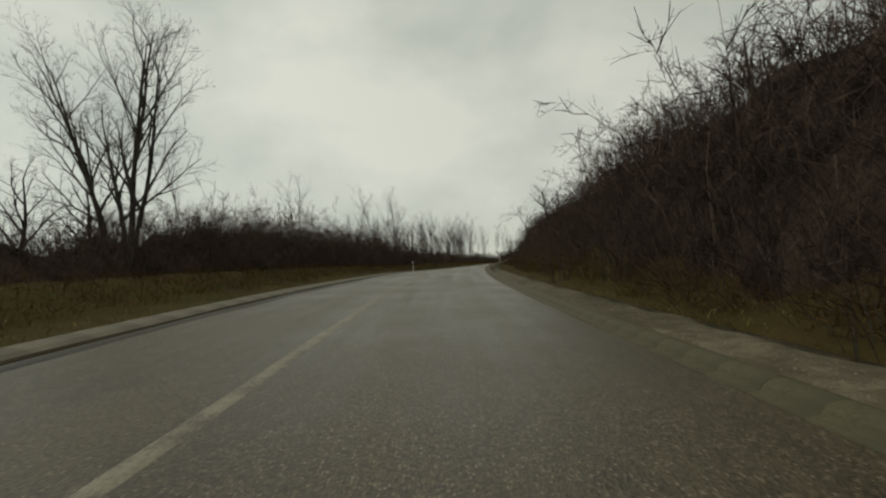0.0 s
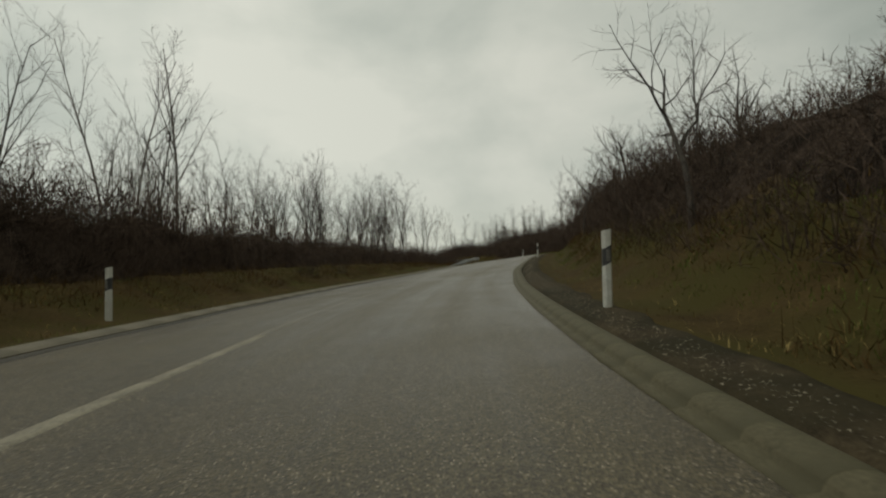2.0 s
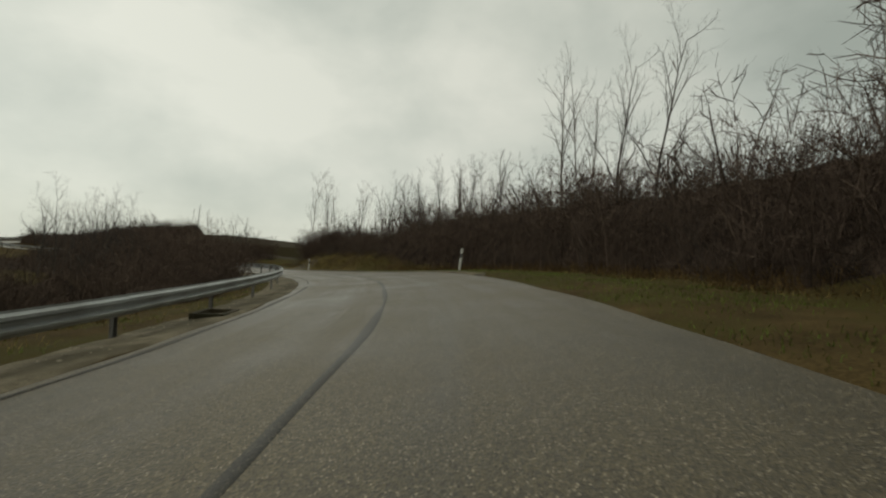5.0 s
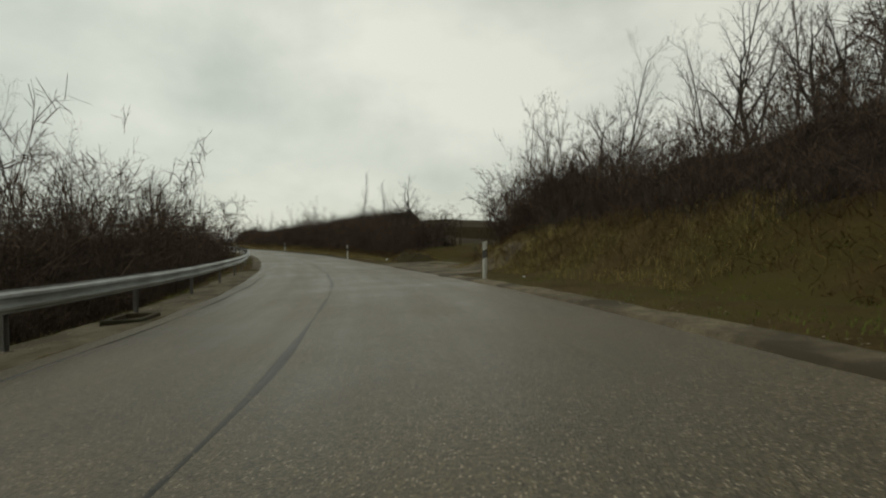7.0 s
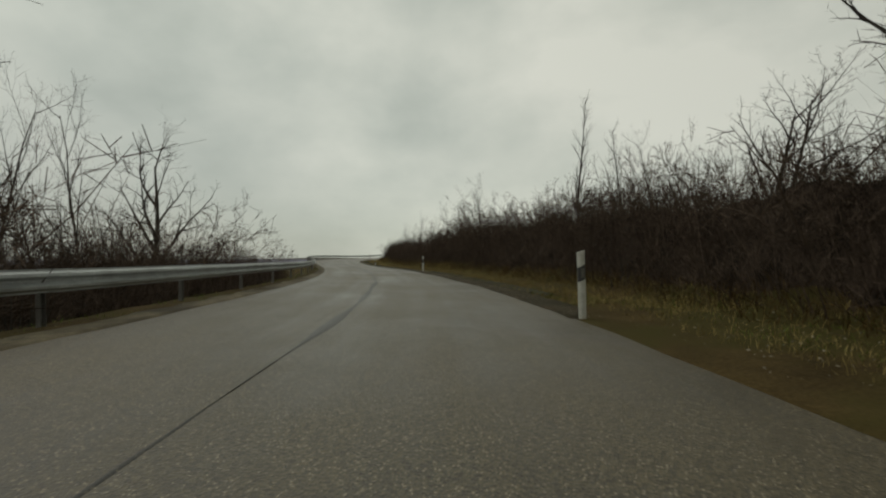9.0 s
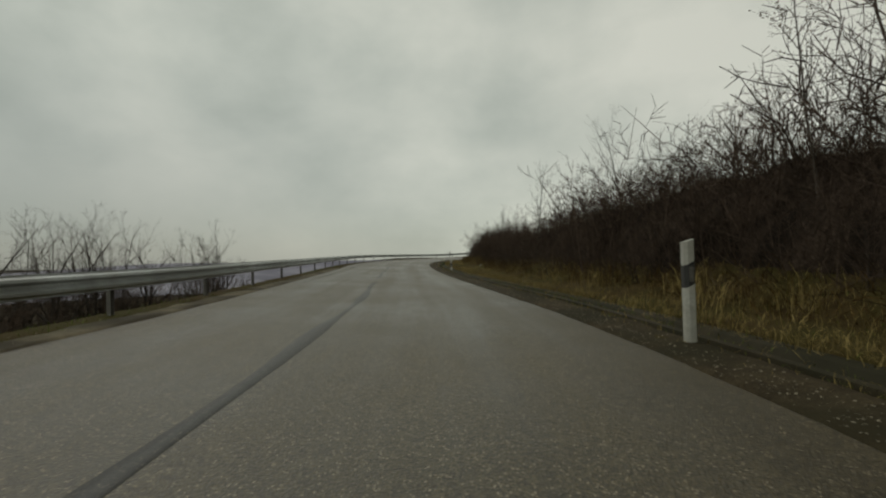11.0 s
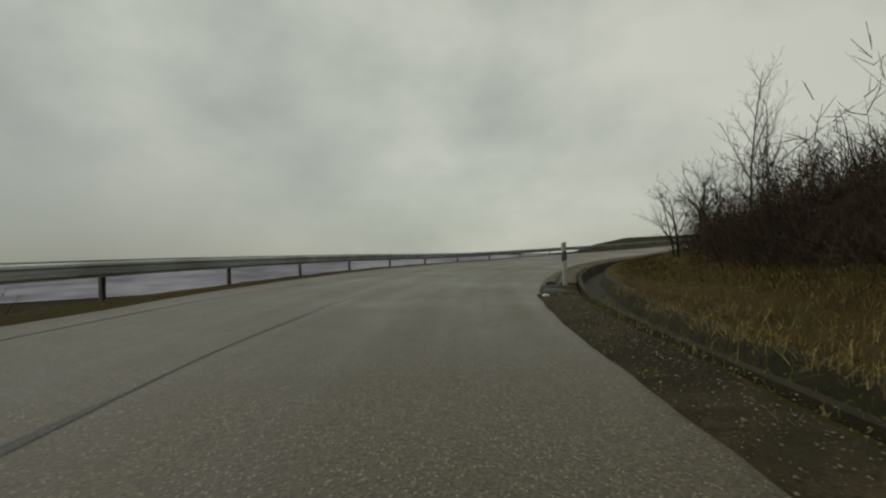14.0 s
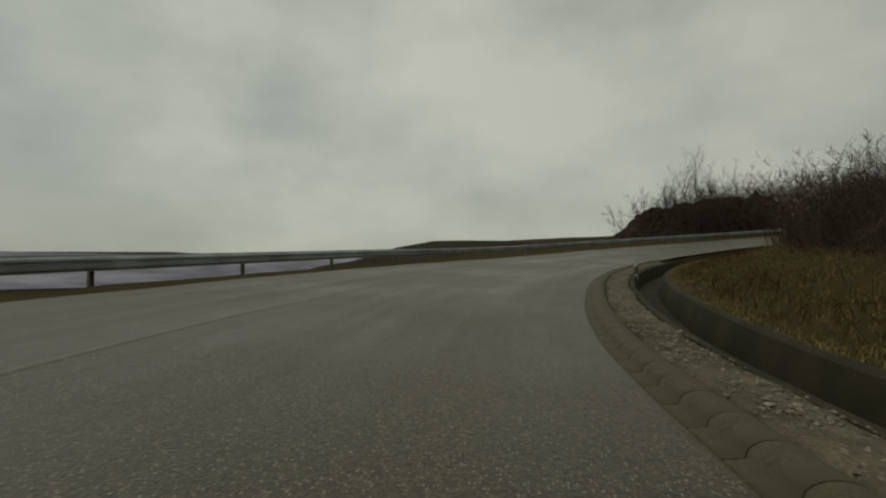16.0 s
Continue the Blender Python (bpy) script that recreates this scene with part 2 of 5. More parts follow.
SOIL = material("ground_soil_and_litter", gloss=0.08, low=(0.016, 0.0115, 0.006), high=(0.052, 0.036, 0.018), scale=1.4, fine=22, rough=0.95, bump=0.8, patch=(0.036, 0.03, 0.015), patch_scale=0.12, bump_distance=0.03)
VERGE = material("verge_turf", gloss=0.06, low=(0.028, 0.019, 0.0075), high=(0.09, 0.062, 0.024), scale=1.1, fine=26, rough=0.95, bump=0.9, patch=(0.054, 0.045, 0.0135), patch_scale=0.5, bump_distance=0.03)
DIRT = material("washed_dirt", gloss=0.1, low=(0.022, 0.016, 0.009), high=(0.085, 0.066, 0.037), scale=4.0, fine=45, rough=0.9, bump=0.9, patch=(0.03, 0.0255, 0.013), patch_scale=0.9, bump_distance=0.02)
GRIT = material("roadside_grit", gloss=0.25, low=(0.052, 0.041, 0.023), high=(0.20, 0.166, 0.104), scale=5.0, fine=50, rough=0.85, bump=0.8, patch=(0.042, 0.032, 0.016), patch_scale=0.7, bump_distance=0.015)
PALE_CONCRETE = material("bleached_kerb_concrete", gloss=0.25, low=(0.115, 0.100, 0.070), high=(0.215, 0.190, 0.140), scale=2.5, fine=40, rough=0.75, bump=0.3, patch=(0.12, 0.106, 0.074), patch_scale=0.8)
PALE_GRIT = material("pale_limestone_grit", gloss=0.2, low=(0.06, 0.049, 0.03), high=(0.22, 0.188, 0.125), scale=4.0, fine=45, rough=0.9, bump=0.9, patch=(0.075, 0.062, 0.036), patch_scale=0.8, bump_distance=0.015)
BARK = material("dark_bark", gloss=0.08, low=(0.03, 0.026, 0.022), high=(0.095, 0.083, 0.07), scale=5.0, fine=40, rough=0.9, bump=0.6, uneven=0.3)
PALE_BARK = material("pale_bark", gloss=0.08, low=(0.07, 0.06, 0.05), high=(0.21, 0.185, 0.155), scale=3.0, fine=30, rough=0.9, bump=0.5, uneven=0.2)
TWIG = material("winter_twigs", gloss=0.08, low=(0.035, 0.028, 0.024), high=(0.085, 0.068, 0.056), scale=2.0, fine=20, rough=0.9, bump=0.0, uneven=0.25)
BRUSH = island_varied(material("brush_twigs", gloss=0.06, low=(0.045, 0.033, 0.025), high=(0.122, 0.088, 0.067), scale=0.7, fine=14, rough=0.95, bump=0.0), 0.4)
LEAF = island_varied(material("dead_leaves", gloss=0.08, low=(0.06, 0.042, 0.022), high=(0.16, 0.11, 0.05), scale=2.0, fine=20, rough=0.9, bump=0.0), 0.4)
GRASS = island_varied(material("winter_grass", gloss=0.08, low=(0.048, 0.066, 0.0125), high=(0.145, 0.172, 0.037), scale=0.35, fine=6, rough=0.85, bump=0.0), 0.45, 0.025)
STRAW = island_varied(material("dry_straw", gloss=0.08, low=(0.145, 0.110, 0.038), high=(0.35, 0.265, 0.105), scale=0.5, fine=8, rough=0.9, bump=0.0), 0.45)
WEED = island_varied(material("dead_weeds", gloss=0.08, low=(0.045, 0.027, 0.011), high=(0.12, 0.075, 0.028), scale=0.8, fine=8, rough=0.9, bump=0.0), 0.45)
STONE = island_varied(material("gravel_stone", gloss=0.25, low=(0.095, 0.08, 0.054), high=(0.34, 0.30, 0.22), scale=8, fine=60, rough=0.85, bump=0.3), 0.4)
ZINC = material("weathered_galvanised_steel", (0.30, 0.315, 0.31), (0.46, 0.475, 0.465), scale=1.2, fine=30, rough=0.5, bump=0.15, metal=0.65, patch=(0.27, 0.275, 0.26), patch_scale=0.8, uneven=0.08)
OLD_ZINC = material("dull_steel_post", (0.12, 0.11, 0.10), (0.27, 0.26, 0.24), scale=3.0, fine=40, rough=0.65, bump=0.2, metal=0.4, uneven=0.15)
PLASTIC = material("dirty_white_plastic", (0.36, 0.355, 0.31), (0.60, 0.595, 0.535), scale=4.0, fine=30, rough=0.5, bump=0.05, patch=(0.42, 0.40, 0.34), patch_scale=3.0, uneven=0.08)
BLACK = material("black_band", (0.018, 0.018, 0.018), (0.045, 0.043, 0.04), scale=8, fine=40, rough=0.5, bump=0.05)
REFLECTOR = material("reflector_glass", (0.10, 0.095, 0.085), (0.2, 0.19, 0.17), scale=30, fine=90, rough=0.2, bump=0.2)
CARD = material("printed_card", (0.66, 0.70, 0.72), (0.80, 0.82, 0.82), scale=10, fine=60, rough=0.6, bump=0.1)
CARD_BLUE = material("blue_card", (0.10, 0.20, 0.36), (0.16, 0.28, 0.46), scale=10, fine=60, rough=0.6, bump=0.1)
PLASTER = material("pale_plaster", (0.5, 0.48, 0.44), (0.64, 0.62, 0.57), scale=0.5, fine=4, rough=0.9, bump=0.1)
ROOF = material("red_roof_tiles", (0.16, 0.07, 0.05), (0.26, 0.12, 0.08), scale=0.8, fine=5, rough=0.9, bump=0.2)
GLASS = material("dark_window_glass", (0.02, 0.022, 0.025), (0.04, 0.043, 0.046), scale=1.0, fine=5, rough=0.12, bump=0.0)
WATER = material("ditch_water", low=(0.02, 0.018, 0.013), high=(0.035, 0.031, 0.023), scale=3.0, fine=30, rough=0.6, bump=0.4, gloss=0.25)



def brush_filler_material():
    """Dark upright streaks painted in place of the shaded stems inside the brush."""
    m = material("dark_brush_filler", gloss=0.05, low=(0.034, 0.0245, 0.018), high=(0.112, 0.080, 0.059), scale=3.0, fine=9.0, rough=0.95, bump=1.0, patch=(0.02, 0.015, 0.011), patch_scale=0.5, bump_distance=0.12, spread=(0.38, 0.68))
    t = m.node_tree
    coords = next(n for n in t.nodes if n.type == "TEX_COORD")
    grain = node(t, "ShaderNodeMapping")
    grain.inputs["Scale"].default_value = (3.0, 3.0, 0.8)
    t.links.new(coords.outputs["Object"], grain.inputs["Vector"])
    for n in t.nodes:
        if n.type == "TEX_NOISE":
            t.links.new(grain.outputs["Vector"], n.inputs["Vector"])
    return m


BRUSH_FILLER = brush_filler_material()

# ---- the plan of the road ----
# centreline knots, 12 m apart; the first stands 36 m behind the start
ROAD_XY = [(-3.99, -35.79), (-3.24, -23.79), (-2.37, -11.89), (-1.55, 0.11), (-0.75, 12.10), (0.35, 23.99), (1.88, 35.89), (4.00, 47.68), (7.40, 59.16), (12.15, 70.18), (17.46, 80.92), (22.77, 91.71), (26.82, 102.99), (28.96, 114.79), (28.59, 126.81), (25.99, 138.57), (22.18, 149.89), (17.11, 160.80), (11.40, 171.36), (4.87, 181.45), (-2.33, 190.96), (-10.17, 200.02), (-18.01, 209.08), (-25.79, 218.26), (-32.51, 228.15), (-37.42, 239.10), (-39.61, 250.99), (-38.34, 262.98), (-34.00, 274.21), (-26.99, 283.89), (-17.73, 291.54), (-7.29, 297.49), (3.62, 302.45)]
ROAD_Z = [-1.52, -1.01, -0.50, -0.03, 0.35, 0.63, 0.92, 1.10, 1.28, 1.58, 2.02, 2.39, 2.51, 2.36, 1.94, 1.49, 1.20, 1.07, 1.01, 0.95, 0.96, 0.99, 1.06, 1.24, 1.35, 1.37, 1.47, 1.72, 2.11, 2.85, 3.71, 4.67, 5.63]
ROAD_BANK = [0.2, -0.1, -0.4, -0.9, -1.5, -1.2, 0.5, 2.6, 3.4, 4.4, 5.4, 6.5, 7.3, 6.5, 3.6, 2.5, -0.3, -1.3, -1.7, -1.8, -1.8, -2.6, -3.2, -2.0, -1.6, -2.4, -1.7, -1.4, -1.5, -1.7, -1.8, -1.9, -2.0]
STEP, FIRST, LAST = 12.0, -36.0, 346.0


def spline(values, u):
    v = np.asarray(values, float)
    i = np.clip(np.floor(u).astype(int), 1, len(v) - 3)
    f = (u - i).reshape((-1,) + (1,) * (v.ndim - 1))
    a, b, c, d = v[i - 1], v[i], v[i + 1], v[i + 2]
    return 0.5 * (2 * b + (c - a) * f + (2 * a - 5 * b + 4 * c - d) * f**2 + (3 * b - a - 3 * c + d) * f**3)


def knots(s, pairs):
    return np.interp(s, [p[0] for p in pairs], [p[1] for p in pairs])


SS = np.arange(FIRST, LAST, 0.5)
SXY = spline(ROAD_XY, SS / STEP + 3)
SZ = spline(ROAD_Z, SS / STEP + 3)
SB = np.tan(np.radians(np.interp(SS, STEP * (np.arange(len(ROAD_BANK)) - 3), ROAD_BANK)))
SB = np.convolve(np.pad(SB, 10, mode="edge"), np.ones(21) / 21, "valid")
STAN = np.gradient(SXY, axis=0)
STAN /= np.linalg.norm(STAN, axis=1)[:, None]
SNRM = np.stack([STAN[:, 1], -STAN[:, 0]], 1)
WIDTH_RIGHT = [(-12, 3.44), (0, 3.49), (12, 3.46), (24, 3.53), (36, 3.63), (48, 3.84), (60, 4.03), (72, 3.71), (84, 3.41), (96, 3.36), (108, 3.40), (120, 3.73), (132, 3.93), (144, 3.98), (156, 3.92), (168, 3.89), (180, 3.76), (192, 3.66), (204, 3.64), (216, 3.48), (228, 3.30), (240, 3.29), (252, 3.68), (258, 4.11), (264, 4.36), (270, 4.34), (276, 4.40), (282, 4.54), (290, 4.43), (300, 4.29)]
WIDTH_LEFT = [(-12, 2.94), (0, 2.96), (12, 2.96), (24, 2.91), (36, 2.84), (48, 2.80), (60, 2.87), (72, 2.89), (84, 2.86), (96, 2.82), (108, 2.83), (120, 3.02), (132, 3.14), (144, 2.97), (156, 3.07), (168, 2.89), (180, 2.82), (192, 2.85), (204, 2.89), (216, 2.91), (228, 3.06), (240, 3.22), (252, 3.33), (258, 3.48), (264, 3.58), (270, 3.47), (276, 3.30), (282, 3.27), (290, 3.26), (300, 3.26)]
SWR, SWL = knots(SS, WIDTH_RIGHT), knots(SS, WIDTH_LEFT)


def at(s, values):
    return np.stack([np.interp(s, SS, values[:, k]) for k in range(values.shape[1])], -1) if values.ndim > 1 else np.interp(s, SS, values)


# how the ground goes on from the road's edges: knots by station
R_VERGE = [(-36, 1.6), (70, 1.5), (95, 1.6), (108, 4.2), (133, 3.6), (142, 1.6), (155, 1.7), (158, 5.0), (163, 5.0), (167, 2.2), (176, 2.0), (190, 2.0), (346, 2.4)]
R_BANK = [(-36, 2.6), (95, 2.2), (110, 1.2), (135, 1.7), (154, 1.9), (159, 0.3), (163, 0.4), (168, 0.9), (185, 1.1), (215, 1.1), (240, 0.8), (255, 0.55), (275, 0.7), (346, 1.0)]
R_SLOPE = [(-36, 0.36), (90, 0.32), (110, 0.28), (145, 0.26), (158, 0.0), (175, 0.0), (192, 0.07), (206, 0.17), (225, 0.12), (245, 0.06), (346, 0.10)]
R_RISE = [(-36, 0.06), (135, 0.06), (158, -0.04), (176, -0.13), (240, -0.17), (346, -0.08)]
L_VERGE = [(-36, 3.2), (75, 3.0), (90, 1.2), (346, 1.1)]
L_BANK = [(-36, 0.7), (40, 0.8), (70, 0.85), (84, 0.5), (94, 0.0), (346, 0.0)]
L_SLOPE = [(-36, 0.02), (70, 0.02), (104, 0.06), (116, 0.22), (130, 0.28), (190, 0.34), (215, 0.42), (270, 0.42), (296, 0.15), (312, -0.03), (346, -0.03)]
CHANNEL_ON = [(-36, 1.0), (24, 1.0), (30, 0.0), (176, 0.0), (182, 1.0), (346, 1.0)]
CHANNEL_IN = [(-36, 0.75), (176, 0.75), (195, 0.75), (225, 0.85), (248, 0.85), (257, 0.98), (346, 0.98)]
CHANNEL_OUT = [(-36, 1.35), (176, 1.35), (195, 1.45), (225, 1.65), (248, 1.75), (257, 1.95), (346, 1.95)]
CHANNEL_DEEP = [(-36, 0.16), (60, 0.16), (176, 0.2), (215, 0.26), (250, 0.28), (262, 0.34), (274, 0.45), (346, 0.45)]


def ground_height(s, lat, with_channel=True):
    """Height of the ground at a station and a distance from the centreline (right is positive)."""
    z, b, wr, wl = at(s, SZ), at(s, SB), at(s, SWR), at(s, SWL)
    d, e = lat - wr, -lat - wl
    zr = z + np.clip(lat, -wl - 1.0, wr + 1.0) * b
    verge, rise, slope = knots(s, R_VERGE), knots(s, R_BANK), knots(s, R_SLOPE)
    up = np.clip((d - verge) / 3.6, 0, 1)
    right = 0.03 * np.clip(d, 0, verge) + rise * up * up * (3 - 2 * up) + slope * np.clip(d - verge - 3.0, 0, 12) + knots(s, R_RISE) * np.clip(d - verge - 15, 0, 45) - 0.06 * np.clip(d - verge - 60, 0, 400)
    lv, ls = knots(s, L_VERGE), knots(s, L_SLOPE)
    down = np.clip(e - lv, 0, None)
    climb = np.clip((e - 1.5) / 2.9, 0, 1)
    left = knots(s, L_BANK) * climb * climb * (3 - 2 * climb) - 0.03 * np.clip(e, 0, lv) - ls * np.clip(down, 0, 26) - 0.17 * np.clip(down - 26, 0, 380)
    out = zr + np.where(d > 0, right, 0) + np.where(e > 0, left, 0)
    if with_channel:
        on, ci, co = knots(s, CHANNEL_ON), knots(s, CHANNEL_IN), knots(s, CHANNEL_OUT)
        inside = np.clip(np.minimum((d - ci + 0.1) / 0.1, (co + 0.1 - d) / 0.1), 0, 1)
        out = out - on * inside * (knots(s, CHANNEL_DEEP) + 0.12)
    return out


def spot(s, lat, up=0.0, sunk=0.0):
    """A place by station and distance from the centreline, standing on the ground."""
    s1 = np.array([float(s)])
    xy = at(s1, SXY)[0] + lat * at(s1, SNRM)[0]
    return float(xy[0]), float(xy[1]), float(ground_height(s1, np.array([float(lat)]))[0]) + up - sunk


def heading(s):
    t = at(np.array([float(s)]), STAN)[0]
    return math.degrees(math.atan2(t[1], t[0]))


# ---- builders ----
def mesh_object(name, verts, faces, mat, parent=None, label="", smooth=False):
    me = bpy.data.meshes.new(name)
    me.from_pydata([tuple(v) for v in verts] if not isinstance(verts, np.ndarray) else verts.tolist(), [], faces if isinstance(faces, list) else faces.tolist())
    me.materials.append(mat)
    if smooth:
        me.polygons.foreach_set("use_smooth", [True] * len(me.polygons))
    me.update()
    ob = new(name, me)
    if parent is not None:
        ob.parent = parent
    return tagged(ob, label) if label else ob


def part(name, bm, mat, parent=None, label="", smooth=False):
    me = bpy.data.meshes.new(name)
    bm.to_mesh(me)
    bm.free()
    me.materials.append(mat)
    if smooth:
        me.polygons.foreach_set("use_smooth", [True] * len(me.polygons))
    ob = new(name, me)
    if parent is not None:
        ob.parent = parent
    return tagged(ob, label) if label else ob


def box(bm, size, centre, bevel=0.0):
    made = bmesh.ops.create_cube(bm, size=1.0, matrix=Matrix.Translation(centre) @ Matrix.Diagonal((*size, 1.0)))
    if bevel:
        edges = {e for v in made["verts"] for e in v.link_edges}
        bmesh.ops.bevel(bm, geom=list(edges), offset=bevel, segments=1, affect="EDGES", clamp_overlap=True)
    return bm


def ribbon(name, stations, lats, heights, mat, uv=False, smooth=True):
    """A sheet along the road: lats and heights are arrays (stations, columns)."""
    n, m = lats.shape
    xy, nr = at(stations, SXY), at(stations, SNRM)
    v = np.empty((n, m, 3))
    v[..., :2] = xy[:, None] + lats[..., None] * nr[:, None]
    v[..., 2] = heights
    i = np.arange((n - 1) * m).reshape(n - 1, m)[:, :-1].ravel()
    f = np.stack([i, i + m, i + m + 1, i + 1], 1)[:, ::-1]
    ob = mesh_object(name, v.reshape(-1, 3), f, mat, smooth=smooth)
    if uv:
        layer = ob.data.uv_layers.new(name="along")
        flat = np.stack([lats, np.broadcast_to(stations[:, None], lats.shape)], -1).reshape(-1, 2)
        loops = np.empty(len(ob.data.loops), np.int32)
        ob.data.loops.foreach_get("vertex_index", loops)
        layer.data.foreach_set("uv", flat[loops].astype(np.float32).ravel())
    return ob


rng = np.random.default_rng(7)


def lumps(x, y, size, seed=0.0):
    """A cheap smooth unevenness between about -1 and 1."""
    return (np.sin(x / size + seed) * np.cos(y / size * 1.3 + seed * 2) + np.sin(x / size * 2.3 + y / size * 1.7 + seed * 3) * 0.6 + np.sin(y / size * 3.1 - x / size * 1.1 + seed) * 0.35) / 1.95


# ---- ground, road and verges ----
gx = np.concatenate([-np.geomspace(4500, 75, 34), np.arange(-72, 84, 2.0), np.geomspace(86, 4500, 34)])
gy = np.concatenate([-np.geomspace(4500, 70, 34), np.arange(-66, 330, 2.0), np.geomspace(334, 4500, 34)])
GX, GY = np.meshgrid(gx, gy)
flat = np.stack([GX.ravel(), GY.ravel()], 1)
near = np.empty(len(flat), int)
for k in range(0, len(flat), 4000):
    near[k : k + 4000] = ((flat[k : k + 4000, None] - SXY[None, ::2]) ** 2).sum(-1).argmin(1) * 2
g_lat = ((flat - SXY[near]) * SNRM[near]).sum(1)
g_far = np.sqrt(((flat - SXY[near]) ** 2).sum(1))
g_lat = np.where(g_lat >= 0, g_far, -g_far)
g_z = ground_height(SS[near], g_lat, False)
far = np.clip((g_far - 30) / 60, 0, 1)
g_z += lumps(flat[:, 0], flat[:, 1], 9.0) * (0.25 + 1.2 * far)
valley = -46 + 20 * lumps(flat[:, 0], flat[:, 1], 420.0, 1.0) * np.clip((g_far - 900) / 1500, 0, 1) + np.clip((g_far - 2300) / 2200, 0, 1) * 30
mixed = np.clip((g_far - 150) / 500, 0, 1) ** 0.8
g_z = np.where(g_lat < 0, np.maximum(g_z, -46) * (1 - mixed) + valley * mixed, g_z * (1 - mixed) + (valley * 0.4) * mixed)
under = np.clip((11.0 - np.where(g_lat > 0, g_lat - SWR[near], -g_lat - SWL[near])) / 1.5, 0, 1)
g_z -= 0.7 * under
n_x, n_y = len(gx), len(gy)
gi = np.arange((n_y - 1) * n_x).reshape(n_y - 1, n_x)[:, :-1].ravel()
ground = mesh_object("ground", np.column_stack([flat, g_z]), np.stack([gi, gi + 1, gi + n_x + 1, gi + n_x], 1), SOIL, smooth=True)
tagged(ground, "rolling winter ground of soil, litter and dull grass", "ground", kind="structure")

# plain glowing ring beyond the valley, far behind everything, haze painted in its colour
PAINTED_HAZE = bpy.data.materials.new("painted_haze_glow")
PAINTED_HAZE.use_nodes = True
ht = PAINTED_HAZE.node_tree
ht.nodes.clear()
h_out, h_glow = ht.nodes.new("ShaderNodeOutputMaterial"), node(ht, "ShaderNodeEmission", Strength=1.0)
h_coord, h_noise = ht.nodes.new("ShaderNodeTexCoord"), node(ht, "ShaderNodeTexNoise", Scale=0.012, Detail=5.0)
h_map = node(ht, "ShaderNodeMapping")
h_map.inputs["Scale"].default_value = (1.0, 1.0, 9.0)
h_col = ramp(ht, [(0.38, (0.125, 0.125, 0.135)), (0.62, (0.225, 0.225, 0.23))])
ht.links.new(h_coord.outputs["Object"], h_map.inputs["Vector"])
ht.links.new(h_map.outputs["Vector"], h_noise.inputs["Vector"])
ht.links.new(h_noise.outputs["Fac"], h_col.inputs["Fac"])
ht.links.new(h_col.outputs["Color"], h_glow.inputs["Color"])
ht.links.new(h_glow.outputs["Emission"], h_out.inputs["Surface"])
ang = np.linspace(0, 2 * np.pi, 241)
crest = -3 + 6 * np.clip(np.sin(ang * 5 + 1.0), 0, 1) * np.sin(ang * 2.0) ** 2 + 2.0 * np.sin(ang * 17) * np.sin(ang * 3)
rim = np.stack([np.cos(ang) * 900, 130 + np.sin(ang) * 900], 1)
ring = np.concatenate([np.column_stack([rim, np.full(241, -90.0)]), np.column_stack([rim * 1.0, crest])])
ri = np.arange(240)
tagged(mesh_object("backdrop", ring, np.stack([ri, ri + 1, ri + 242, ri + 241], 1), PAINTED_HAZE, smooth=True), "glowing backdrop ring painted as a pale hazy plain and low hills", "backdrop", kind="structure")

rs = np.arange(FIRST + 1, LAST - 2, 0.75)
wr, wl = at(rs, SWR), at(rs, SWL)
cols = np.linspace(0, 1, 15)
lat = -wl[:, None] + (wl + wr)[:, None] * cols
edge = 0.05 * lumps(rs[:, None] + 0 * lat, lat, 0.9, 4.0) * np.where((cols == 0) | (cols == 1), 1.0, 0.0)
hz = at(rs, SZ)[:, None] + lat * at(rs, SB)[:, None] + 0.012 * lumps(rs[:, None], lat * 2, 1.6)
hz[:, 0] -= 0.012
hz[:, -1] -= 0.012
road = ribbon("road", rs, lat + edge, hz, ASPHALT, uv=True)
tagged(road, "worn damp grey asphalt country road with pale stone flecks", "road", kind="structure")


def verge(name, side, mat, label):
    s = np.arange(FIRST + 1, LAST - 2, 0.6)
    w = at(s, SWR if side > 0 else SWL)
    d = np.concatenate([[-0.12, 0.0], np.arange(0.12, 2.6, 0.12), np.arange(2.7, 11.6, 0.45)])
    la = side * (w[:, None] + d)
    S2 = np.broadcast_to(s[:, None], la.shape)
    h = ground_height(S2.ravel(), la.ravel()).reshape(la.shape)
    xy = at(s, SXY)[:, None] + la[..., None] * at(s, SNRM)[:, None]
    rough = 0.02 + 0.1 * np.clip((d - 1.6) / 2, 0, 1)
    h = h + rough * lumps(xy[..., 0], xy[..., 1], 0.7, 2.0) + 0.6 * rough * lumps(xy[..., 0], xy[..., 1], 0.23, 5.0)
    kerbed = np.maximum(np.clip((95 - s) / 4, 0, 1), np.clip((s - 255) / 2, 0, 1) * (side > 0))[:, None] * np.clip((0.62 - d) / 0.1, 0, 1) * (1 if side > 0 else np.clip((0.42 - d) / 0.1, 0, 1))
    h -= 0.12 * kerbed
    h[:, 0] -= 0.08
    h[:, 1] -= 0.02
    h[:, -1] -= 0.9
    ob = ribbon(name, s, la, h, mat)
    return tagged(ob, label, "verge", kind="structure")


verge("verge_right", 1, VERGE, "damp grass and soil verge rising to a bank")
verge("verge_left", -1, VERGE, "narrow grass and soil verge beside the road")


